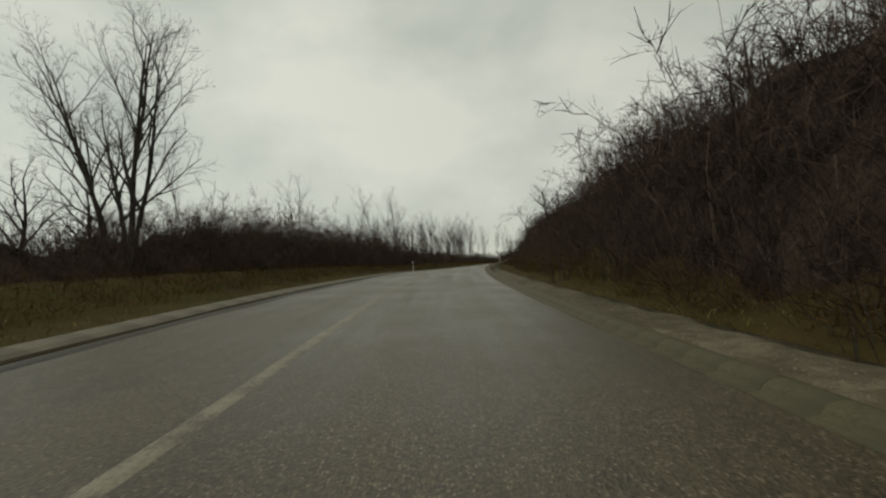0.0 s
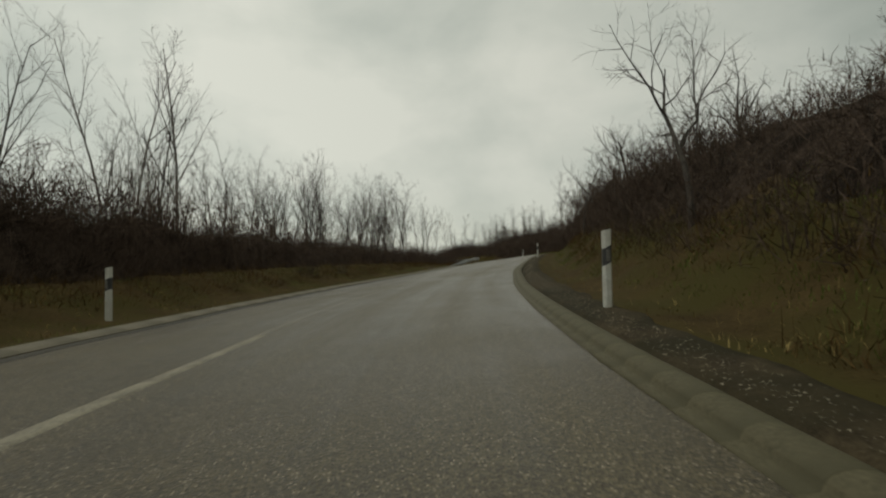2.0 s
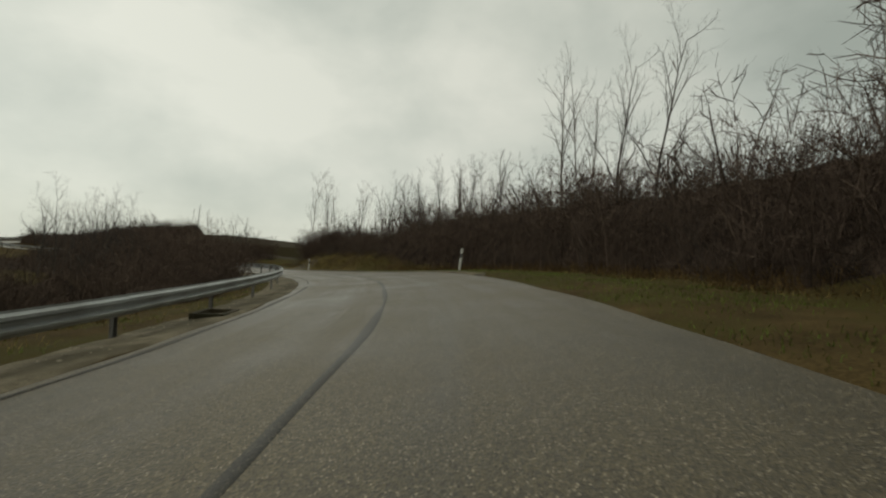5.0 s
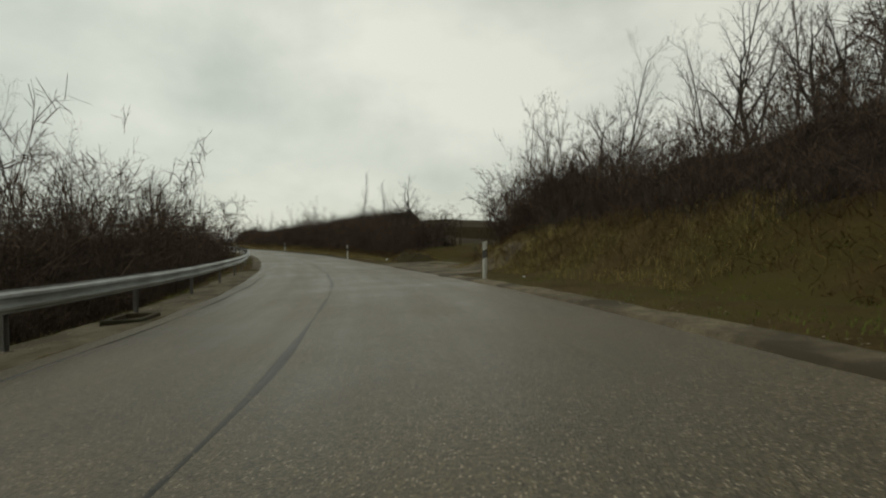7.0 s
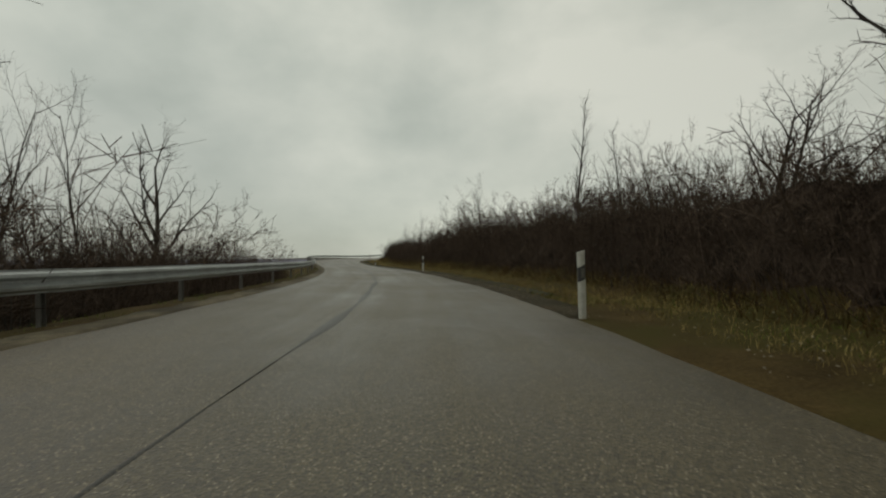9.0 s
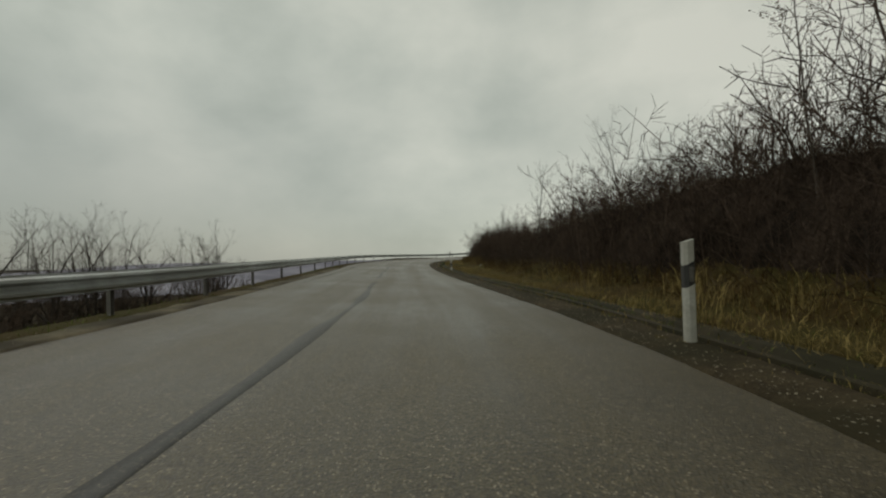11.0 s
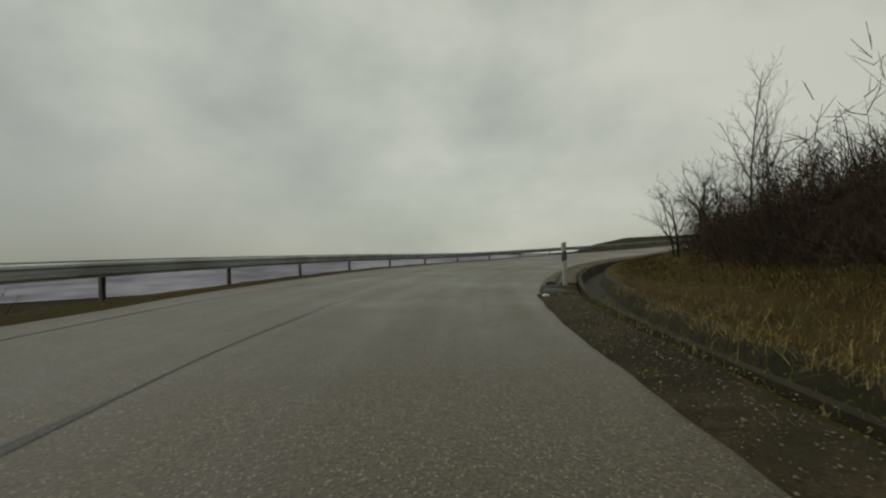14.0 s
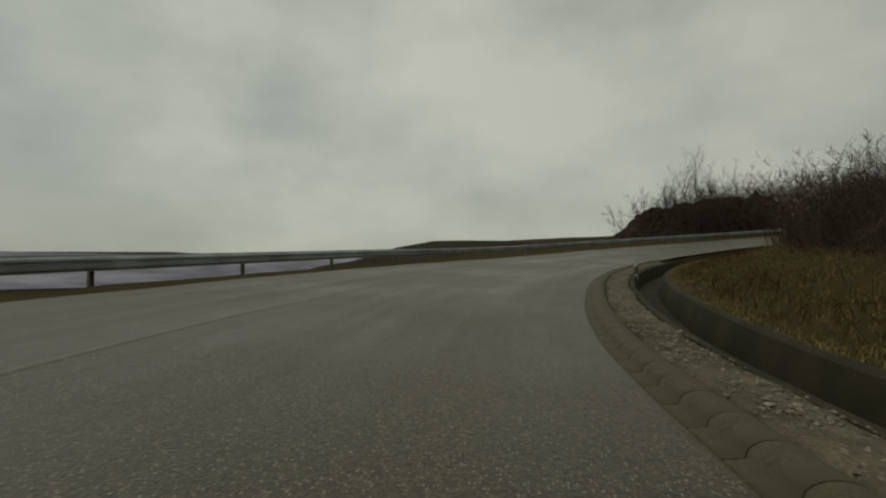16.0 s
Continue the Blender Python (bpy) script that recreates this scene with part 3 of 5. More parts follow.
def strip(name, s0, s1, lat0, lat1, lift, mat, label, wander=0.02, ground_level=False):
    s = np.arange(s0, s1, 0.5)
    a = lat0 + wander * lumps(s, s * 0.3, 2.2, 1.0)
    b = lat1 + wander * lumps(s, s * 0.3, 2.6, 3.0)
    la = np.stack([a - 0.012, a, (a + b) / 2, b, b + 0.012], 1)
    h = at(s, SZ)[:, None] + la * at(s, SB)[:, None] + 0.012 * lumps(s[:, None], la * 2, 1.6) + lift
    h[:, [0, -1]] -= lift + 0.004
    return tagged(ribbon(name, s, la, h, mat, uv=True), label, "road marking", kind="structure")


strip("centre_line_1", -34, 26, 0.0, 0.14, 0.005, PAINT, "worn white painted centre line")
strip("centre_line_2", 25.6, 36, -0.02, 0.11, 0.006, FAINT, "faded painted centre line almost gone")
strip("centre_line_5", 35.6, 49, -0.05, 0.08, 0.005, PAINT, "worn white painted centre line")
strip("centre_line_6", 48.6, 56, -0.06, 0.06, 0.006, THIN_PAINT, "thin worn white centre line")
strip("centre_line_3", 55.6, 97, -0.06, 0.06, 0.005, FAINT, "faded painted centre line almost gone")
strip("centre_line_4", 250, 320, -0.06, 0.06, 0.005, FAINT, "faded painted centre line almost gone")
strip("joint_seam_1", 96, 126, -0.036, 0.036, 0.007, SEAL, "dark smooth sealed joint along the centre", 0.06)
strip("joint_seam_3", 125.6, 165, -0.035, 0.035, 0.006, SEAL, "narrow dark sealed joint along the centre", 0.08)
strip("joint_seam_2", 164.6, 251, -0.045, 0.045, 0.006, SEAL, "dark smooth sealed joint along the centre", 0.10)
strip("edge_crack", 214, 256, -2.42, -2.38, 0.006, TAR, "thin dark crack near the road's edge", 0.08)

# ---- guard rail on the outer side ----
RAIL_LAT = [(88, -4.92), (96, -3.92), (108, -3.77), (120, -3.74), (132, -3.79), (144, -3.75), (156, -3.69), (168, -3.63), (180, -3.58), (192, -3.55), (204, -3.55), (216, -3.61), (228, -3.73), (240, -3.95), (252, -4.26), (264, -4.52), (276, -4.60), (288, -4.56), (346, -4.28)]
RAIL_SUNK = [(88, 0.21), (96, 0.19), (108, 0.13), (120, 0.07), (132, -0.02), (144, -0.05), (156, -0.03), (168, 0.00), (180, 0.03), (192, 0.04), (204, 0.05), (216, 0.03), (228, 0.02), (240, 0.04), (252, 0.01), (264, 0.06), (276, 0.20), (288, 0.18), (346, 0.13)]
RAIL_STEP = 4.0
POST_SHIFT = [(222, 0.0), (240, 0.9), (256, 1.8), (346, 1.8)]
# W-shaped beam: (outwards from the posts, height)
W_BEAM = [(0.0, 0.45), (0.0, 0.475), (0.075, 0.505), (0.08, 0.545), (0.02, 0.585), (0.02, 0.625), (0.08, 0.665), (0.075, 0.705), (0.0, 0.735), (0.0, 0.76)]


def rail_point(s, out, up):
    la = knots(s, RAIL_LAT)
    s1 = np.array([float(s)])
    xy = at(s1, SXY)[0] + (la + out) * at(s1, SNRM)[0]
    z = at(s1, SZ)[0] + max(la, -3.6) * at(s1, SB)[0] - knots(s, RAIL_SUNK)
    ramp = min(max((s - 89.0) / 9.0, 0.0), 1.0)
    return float(xy[0]), float(xy[1]), float(z + up - 0.62 * (1 - ramp) ** 1.3)


def build_guard_rail():
    rail = tagged(new("guard_rail"), "long weathered galvanised W-beam guard rail on steel posts", "guard rail")
    post_mesh = None
    for k in range(62):
        s = 89.0 + RAIL_STEP * k + knots(89.0 + RAIL_STEP * k, POST_SHIFT)
        x, y, z = rail_point(s, -0.16, 0.0)
        if post_mesh is None:
            bm = bmesh.new()
            # C-shaped post
            box(bm, (0.006, 0.10, 1.25), (-0.03, 0, 0.105))
            box(bm, (0.06, 0.006, 1.25), (0, 0.05, 0.105))
            box(bm, (0.06, 0.006, 1.25), (0, -0.05, 0.105))
            post = part("post", bm, OLD_ZINC, rail)
            post_mesh = post.data
            bm = bmesh.new()
            box(bm, (0.12, 0.08, 0.2), (0.0, 0.0, 0.0), 0.01)
            block = part("spacer_block", bm, OLD_ZINC, rail)
            block_mesh = block.data
        else:
            post, block = new("post", post_mesh), new("spacer_block", block_mesh)
            post.parent = block.parent = rail
        turn = heading(s) - 90
        post.matrix_basis = pose(x, y, z, random.uniform(-1, 1), random.uniform(-1.5, 1.5), turn)
        bx, by, bz = rail_point(s, -0.07, 0.605)
        block.matrix_basis = pose(bx, by, bz, 0, 0, turn)
        if k == 61:
            break
        # one beam piece from post to post, lapped over the next
        v, f = [], []
        steps, m = 4, len(W_BEAM)
        for i in range(steps + 1):
            q = s + (RAIL_STEP + 0.35) * i / steps
            sag = 0.004 * math.sin(k * 1.7)
            for side in (0.0, 0.004):
                for o, h in W_BEAM:
                    v.append(rail_point(q, o + side + 0.003 * (k % 2), h + sag))
        for i in range(steps):
            a, b = i * 2 * m, (i + 1) * 2 * m
            for j in range(m - 1):
                f.append((a + m + j, b + m + j, b + m + j + 1, a + m + j + 1))
                f.append((a + j, a + j + 1, b + j + 1, b + j))
            f.append((a, b, b + m, a + m))
            f.append((a + m - 1, a + 2 * m - 1, b + 2 * m - 1, b + m - 1))
        mesh_object("beam", v, f, ZINC, rail, smooth=False)
    return rail


build_guard_rail()


# ---- delineator posts ----
def build_delineator():
    thing = tagged(new("delineator_post"), "white plastic roadside delineator post with a black slanted band", "delineator", "delineator posts along the road")
    w, t, h = 0.058, 0.05, 1.12

    def prism(z0a, z0b, z1a, z1b, grow=0.0):
        """A stretch of the post with slanted ends; a and b are the two sides' heights."""
        bm = bmesh.new()
        g = grow
        outline = [(-w - g, t + g), (-w - g, -t * 0.2), (-w * 0.55, -t - g), (w * 0.55, -t - g), (w + g, -t * 0.2), (w + g, t + g)]
        low, high = [], []
        for x, y in outline:
            f = (x + w) / (2 * w)
            low.append(bm.verts.new((x, y, z0a + (z0b - z0a) * f)))
            high.append(bm.verts.new((x, y, z1a + (z1b - z1a) * f)))
        n = len(outline)
        for i in range(n):
            bm.faces.new((low[i], low[(i + 1) % n], high[(i + 1) % n], high[i]))
        bm.faces.new(low[::-1])
        bm.faces.new(high)
        bmesh.ops.recalc_face_normals(bm, faces=bm.faces)
        return bm

    part("shaft", prism(-0.3, -0.3, 0.60, 0.66), PLASTIC, thing)
    part("black_band", prism(0.60, 0.66, 0.84, 0.90, 0.001), BLACK, thing, "slanted black band")
    part("head", prism(0.84, 0.90, h - 0.03, h), PLASTIC, thing)
    bm = bmesh.new()
    box(bm, (0.05, 0.006, 0.16), (0, -t - 0.004, 0.75), 0.002)
    part("reflector", bm, REFLECTOR, thing, "small rectangular reflector")
    return thing


DELINEATORS = [(49.0, 4.73, 0, 0), (52.0, -4.67, 0, 0), (81.5, 4.15, 0, 0), (121.0, 4.72, 0, 5.5), (147.9, 4.5, 0, 1), (174.2, 3.95, 0, -1), (201.85, 4.14, 0, 0), (229.7, 4.3, 1, 0.5), (255.2, 4.5, 0, -0.5), (289.0, 5.5, 0, 0), (333.0, -4.3, 0, 1)]
first_post = build_delineator()
for k, (s, la, lean_y, lean_x) in enumerate(DELINEATORS):
    x, y, z = spot(s, la)
    m = pose(x, y, z, lean_y, lean_x, heading(s) - 90)
    if k == 0:
        first_post.matrix_basis = m
    else:
        copy_thing(first_post, m)


# ---- kerbs and the concrete channel ----
def kerb_run(name, s0, s1, offset, width, high, length, side, mat, label, lip=0.0, rolled=False, gap=0.02):
    """Kerb stones one after another along the road's edge."""
    thing = tagged(new(name), label, "kerb", kind="structure")
    bm = bmesh.new()
    l, w = length - 0.0015, width
    if rolled:
        l = length - gap
        toe, bow = w * 0.26, w * 0.74
        outline = [(0, -0.15), (0, 0.0), (toe * 0.6, 0.006), (toe, high * 0.12)] + [(toe + bow * (0.5 - 0.5 * math.cos(math.pi * k / 8)), high * (0.12 + 0.88 * math.sin(math.pi * k / 8) ** 0.85)) for k in range(1, 8)] + [(w, 0.0), (w, -0.15)]
    else:
        outline = [(0, -0.15), (0, 0.0), (w * 0.25, high * 0.75), (w * 0.55, high), (w * 0.97, high + lip), (w, high + lip - 0.03), (w, -0.15)]
    ends = [[bm.verts.new((x, y * l / 2, z)) for x, z in outline] for y in (-1, 1)]
    n = len(outline)
    for i in range(n):
        bm.faces.new((ends[0][i], ends[0][(i + 1) % n], ends[1][(i + 1) % n], ends[1][i]))
    for face in bm.faces:
        face.smooth = rolled
    for k, y in enumerate((-1, 1)):
        cap = [bm.verts.new((x, y * l / 2, z)) for x, z in outline]
        bm.faces.new(cap[::-1] if k == 0 else cap)
    bmesh.ops.recalc_face_normals(bm, faces=bm.faces)
    shared = bpy.data.meshes.new("kerb_stone")
    bm.to_mesh(shared)
    bm.free()
    shared.materials.append(mat)
    s = s0
    while s < s1:
        q = np.array([s - length / 2, s, s + length / 2])
        la = side * (at(q, SWR if side > 0 else SWL) + offset)
        xy = at(q, SXY) + la[:, None] * at(q, SNRM)
        z = at(q, SZ) + la * at(q, SB)
        ob = new("kerb_stone", shared)
        ob.parent = thing
        step = xy[2] - xy[0]
        turn = math.degrees(math.atan2(step[1], step[0])) - 90 + (180 if side < 0 else 0)
        pitch = side * math.degrees(math.atan2(float(z[2] - z[0]), float(np.hypot(*step))))
        roll = -side * math.degrees(math.atan(float(at(q, SB)[1])))
        ob.matrix_basis = pose(float(xy[1, 0]), float(xy[1, 1]), float(z[1]) + random.uniform(-0.001, 0.001), pitch, roll + random.uniform(-0.1, 0.1), turn + random.uniform(-0.1, 0.1))
        s += length * length / float(np.hypot(*step))
    return thing


def channel_run(s0, s1, length):
    """Concrete channel slabs: two walls and a floor, laid end to end."""
    thing = tagged(new("drain_channel"), "damp weathered concrete drainage channel beside the road", "drain channel", kind="structure")
    s = s0
    while s < s1:
        v, f = [], []
        for q in (s + 0.002, s + length / 2, s + length - 0.002):
            q1 = np.array([q])
            w = at(q1, SWR)[0]
            a, b, deep = knots(q, CHANNEL_IN), knots(q, CHANNEL_OUT), knots(q, CHANNEL_DEEP)
            zc, bk = at(q1, SZ)[0], at(q1, SB)[0]
            top = zc + (w + 0.5) * bk + 0.03
            raised = top + knots(q, [(180, -0.05), (246, -0.05), (256, 0.04), (300, 0.04)])
            sec = [(a - 0.02, top - 0.1), (a, top), (a + 0.1, top), (a + 0.2, top - deep), (b - 0.22, top - deep), (b - 0.08, raised - 0.03), (b - 0.02, raised), (b + 0.10, raised - 0.01), (b + 0.12, raised - 0.2)]
            xy, nr = at(q1, SXY)[0], at(q1, SNRM)[0]
            for d, z in sec:
                p = xy + (w + d) * nr
                v.append((float(p[0]), float(p[1]), float(z)))
            for d, z in sec:
                p = xy + (w + d) * nr
                v.append((float(p[0]), float(p[1]), float(z - 0.12)))
        m = 9
        for i in range(2):
            a0, b0 = i * 2 * m, (i + 1) * 2 * m
            for j in range(m - 1):
                f.append((a0 + j, a0 + j + 1, b0 + j + 1, b0 + j))
                f.append((a0 + m + j, b0 + m + j, b0 + m + j + 1, a0 + m + j + 1))
        for e in (0, 4 * m):
            for j in range(m - 1):
                f.append((e + j, e + m + j, e + m + j + 1, e + j + 1))
        mesh_object("channel_slab", v, f, WET_CONCRETE, thing)
        s += length
    return thing


# ---- bare trees ----
def tube(V, F, pts, radii, sides):
    base = len(V)
    for i, (p, r) in enumerate(zip(pts, radii)):
        d = (pts[min(i + 1, len(pts) - 1)] - pts[max(i - 1, 0)]).normalized()
        side = d.cross(Vector((0.31, 0.17, 0.93)))
        if side.length < 1e-3:
            side = Vector((1, 0, 0))
        side.normalize()
        other = d.cross(side)
        for k in range(sides):
            a = 2 * math.pi * k / sides
            V.append(p + (side * math.cos(a) + other * math.sin(a)) * r)
    for i in range(len(pts) - 1):
        for k in range(sides):
            k2 = (k + 1) % sides
            F.append((base + i * sides + k, base + i * sides + k2, base + (i + 1) * sides + k2, base + (i + 1) * sides + k))
    tip = len(V)
    V.append(pts[-1] + (pts[-1] - pts[-2]).normalized() * radii[-1])
    last = base + (len(pts) - 1) * sides
    for k in range(sides):
        F.append((last + k, last + (k + 1) % sides, tip))


def blade(V, F, pts, radii):
    """The finest twigs: a narrow tapering blade."""
    base = len(V)
    d = (pts[-1] - pts[0]).normalized()
    side = d.cross(Vector((random.uniform(-1, 1), random.uniform(-1, 1), 0.4))).normalized()
    for p, r in zip(pts, radii):
        V.append(p - side * r)
        V.append(p + side * r)
    for i in range(len(pts) - 1):
        F.append((base + 2 * i, base + 2 * i + 1, base + 2 * i + 3, base + 2 * i + 2))


def grow(rnd, out, start, way, length, radius, level, plan):
    """One limb with its side limbs. plan[level]: segments, bend, lift, children, child length, angle low, angle high."""
    seg, bend, lift, kids, ratio, low, high = plan[level][:7]
    pts, radii = [start.copy()], [radius]
    d = way.normalized()
    for i in range(seg):
        d = (d + Vector((rnd.gauss(0, bend), rnd.gauss(0, bend), rnd.gauss(0, bend) + lift))).normalized()
        pts.append(pts[-1] + d * (length / seg))
        radii.append(radius * (1 - 0.82 * (i + 1) / seg))
    V, F = out[min(level, 1) if level < 2 else 2]
    if level >= 3:
        blade(V, F, pts, radii)
    else:
        tube(V, F, pts, radii, (7, 5, 3)[level])
    if level + 1 >= len(plan):
        return
    turn = rnd.uniform(0, 6.28)
    for k in range(kids):
        f = (plan[level][7] if len(plan[level]) > 7 else 0.25) + (1 - (plan[level][7] if len(plan[level]) > 7 else 0.25)) * (k + rnd.uniform(0.1, 0.9)) / kids
        x = min(f * seg, seg - 0.01)
        i = int(x)
        p = pts[i].lerp(pts[i + 1], x - i)
        axis = (pts[i + 1] - pts[i]).normalized()
        turn += 2.4 + rnd.uniform(-0.5, 0.5)
        side = axis.orthogonal().normalized()
        side.rotate(Matrix.Rotation(turn, 3, axis))
        a = radians(rnd.uniform(low, high))
        grow(rnd, out, p, axis * math.cos(a) + side * math.sin(a), length * ratio * rnd.uniform(0.65, 1.15) * (1.15 - 0.55 * f), max(0.004, radii[i] * rnd.uniform(0.5, 0.7)), level + 1, plan)


def make_tree(name, seed, stems, plan, height, radius, bark, label, leaves=0, spread=0.25):
    rnd = random.Random(seed)
    out = [([], []), ([], []), ([], [])]
    for k in range(stems):
        a = 6.28 * k / stems + rnd.uniform(-0.4, 0.4)
        tilt = 0.04 if stems == 1 else spread * rnd.uniform(0.6, 1.3)
        way = Vector((math.cos(a) * tilt, math.sin(a) * tilt, 1))
        start = Vector((math.cos(a) * 0.12, math.sin(a) * 0.12, -0.25)) if stems > 1 else Vector((0, 0, -0.25))
        grow(rnd, out, start, way, height * rnd.uniform(0.85, 1.05), radius * rnd.uniform(0.8, 1.1), 0, plan)
    thing = tagged(new(name), label, "tree")
    for (V, F), n, m in zip(out, ("trunk", "branchwork", "crown"), (bark, bark, TWIG)):
        if V:
            mesh_object(n, V, F, m, thing)
    if leaves:
        V, F = [], []
        tips = out[2][0]
        for k in range(leaves):
            p = tips[rnd.randrange(len(tips))]
            a, b = Vector((rnd.gauss(0, 1), rnd.gauss(0, 1), rnd.gauss(0, 1))).normalized() * 0.05, Vector((rnd.gauss(0, 1), rnd.gauss(0, 1), rnd.gauss(0, 1))).normalized() * 0.035
            i = len(V)
            V += [p - a, p + b, p + a, p - b]
            F.append((i, i + 1, i + 2, i + 3))
        mesh_object("dead_leaves", V, F, LEAF, thing, "sparse brown leaves left on the twigs")
    return thing


# plan rows: segments, bend, lift, children, child length, angles, first child
TALL = [(8, 0.045, 0.02, 10, 0.34, 20, 42, 0.32), (5, 0.10, 0.08, 7, 0.45, 22, 48), (3, 0.12, 0.05, 5, 0.5, 22, 48), (2, 0.15, 0.03, 0, 0.5, 20, 50)]
BROAD = [(5, 0.08, 0.02, 8, 0.62, 28, 55, 0.25), (5, 0.12, 0.05, 7, 0.48, 25, 55), (3, 0.15, 0.04, 5, 0.55, 25, 55), (2, 0.18, 0.02, 2, 0.6, 20, 50), (1, 0.2, 0.0, 0, 0.5, 20, 50)]
STEMS = [(7, 0.07, 0.05, 9, 0.42, 18, 42, 0.3), (5, 0.12, 0.06, 7, 0.48, 22, 48), (3, 0.14, 0.04, 6, 0.55, 22, 48), (2, 0.16, 0.02, 2, 0.5, 20, 50), (1, 0.2, 0.0, 0, 0.5, 20, 50)]
FORKED = [(5, 0.08, 0.02, 6, 0.62, 28, 55, 0.25), (5, 0.12, 0.05, 6, 0.48, 25, 55), (3, 0.15, 0.04, 5, 0.55, 25, 55), (2, 0.18, 0.02, 2, 0.6, 20, 50), (1, 0.2, 0.0, 0, 0.5, 20, 50)]
UPSWEPT = [(7, 0.07, 0.05, 10, 0.40, 18, 42, 0.3), (5, 0.12, 0.06, 7, 0.48, 22, 48), (3, 0.14, 0.04, 6, 0.55, 22, 48), (2, 0.16, 0.02, 0, 0.5, 20, 50)]
SLIM = [(8, 0.03, 0.02, 20, 0.2, 18, 40, 0.22), (4, 0.10, 0.10, 6, 0.5, 20, 45), (3, 0.14, 0.05, 3, 0.5, 20, 50), (2, 0.15, 0.02, 0, 0.5, 20, 50)]
LEANING = [(6, 0.10, 0.0, 7, 0.6, 25, 60, 0.4), (6, 0.16, 0.04, 7, 0.5, 28, 60), (3, 0.18, 0.02, 6, 0.55, 25, 55), (2, 0.2, 0.0, 0, 0.5, 20, 50)]
WOODS = "bare trees along the road"
TREES = {
    "big": make_tree("bare_tree", 3, 6, STEMS, 7.0, 0.09, BARK, "large bare multi-stemmed tree with fine dark twigs", 0, 0.23),
    "tall_a": make_tree("bare_tree", 11, 1, TALL, 8.5, 0.065, PALE_BARK, "tall slender bare tree in a roadside copse"),
    "tall_b": make_tree("bare_tree", 12, 2, TALL, 8.0, 0.06, PALE_BARK, "tall slender twin-stemmed bare tree", 0, 0.12),
    "tall_c": make_tree("bare_tree", 13, 1, UPSWEPT, 8.2, 0.065, BARK, "tall bare tree with upswept twigs"),
    "broad": make_tree("bare_tree", 21, 1, BROAD, 5.2, 0.14, BARK, "spreading bare tree with a dense twiggy crown"),
    "broad_b": make_tree("bare_tree", 23, 2, FORKED, 4.6, 0.11, BARK, "spreading bare tree forked near the ground", 0, 0.2),
    "slim": make_tree("bare_tree", 31, 1, SLIM, 8.0, 0.07, BARK, "slim upright bare poplar"),
    "birch": make_tree("bare_tree", 41, 1, TALL, 11.5, 0.085, PALE_BARK, "tall bare tree with a few brown leaves", 500),
    "lean": make_tree("bare_tree", 51, 1, LEANING, 4.6, 0.085, BARK, "crooked leaning bare tree on the bank"),
}
for ob in TREES.values():
    tagged(ob, group=WOODS)
used_tree = set()


def plant(kind, s, lat, scale=1.0, turn=None, lean=0.0, sunk=0.05):
    x, y, z = spot(s, lat, 0.0, sunk)
    plant_at(kind, x, y, z, scale, turn, lean)


def plant_at(kind, x, y, z, scale=1.0, turn=None, lean=0.0):
    m = pose(x, y, z, random.uniform(-2, 2), lean, random.uniform(0, 360) if turn is None else turn) @ Matrix.Diagonal((scale, scale, scale * random.uniform(0.95, 1.05), 1))
    if kind in used_tree:
        ob = copy_thing(TREES[kind], m)
        ob.matrix_basis = m
    else:
        used_tree.add(kind)
        TREES[kind].matrix_basis = m


# trees that can be told apart
plant("big", 16.0, -8.9, 1.18, 40)
plant("broad", 7.0, -14.5, 1.1)
plant("broad_b", 2.0, -12.0, 1.0)
plant("broad", 20.0, -16.0, 0.95)
plant("tall_c", 43.5, -13.0, 0.95)
plant("tall_b", 60.5, -11.7, 1.25)
plant("tall_a", 61.5, -10.2, 1.2)
plant("tall_b", 66.5, -10.6, 0.85)
plant("tall_c", 56.5, -13.0, 1.0)
plant("lean", 52.5, 7.4, 1.12, 200, -12)
plant("broad", 37.5, 8.5, 0.66)
plant("lean", 73.0, 7.4, 1.1, 150, -6)
plant("lean", 83.0, 8.8, 1.45, 20, 3)
plant("broad_b", 76.0, 10.5, 1.1)
plant_at("slim", 14.2, 186.6, 2.2, 1.12)
plant_at("slim", 16.2, 190.8, 2.4, 0.98)
plant_at("slim", 20.0, 190.0, 2.4, 0.7)
plant("broad", 172.2, 8.2, 0.98)
plant("broad_b", 176.0, 8.6, 0.75)
plant("broad", 191.5, -10.6, 1.5)
plant("broad", 169.0, -9.6, 1.3)
plant_at("birch", 33.3, 185.1, 3.2, 1.27)
plant_at("birch", 36.3, 183.8, 3.2, 1.14)
plant_at("birch", 36.7, 177.6, 3.0, 1.05)
plant_at("birch", 40.5, 180.5, 3.2, 1.1)
plant("tall_a", 125.5, 13.9, 1.35)
plant("tall_b", 126.5, 16.5, 1.4)
plant("tall_c", 118.0, 11.0, 1.1)
plant("tall_c", 115.0, 10.5, 1.1)
plant("birch", 205.0, 8.4, 0.5)
plant("tall_c", 203.0, 9.0, 0.7)
plant("tall_c", 218.0, 11.0, 0.64)
plant("broad_b", 265.0, 9.0, 0.56)
plant("broad_b", 266.5, 10.5, 0.7)
plant("broad", 247.5, 11.0, 0.62)
rnd = random.Random(5)
for k in range(96):
    plant(rnd.choice(["tall_a", "tall_b", "tall_c", "tall_c"]), 58 + 48 * k / 96 + rnd.uniform(-2, 2), -rnd.uniform(9.5, 20), rnd.uniform(0.55, 0.85) + 0.22 * min(1.0, k / 45))
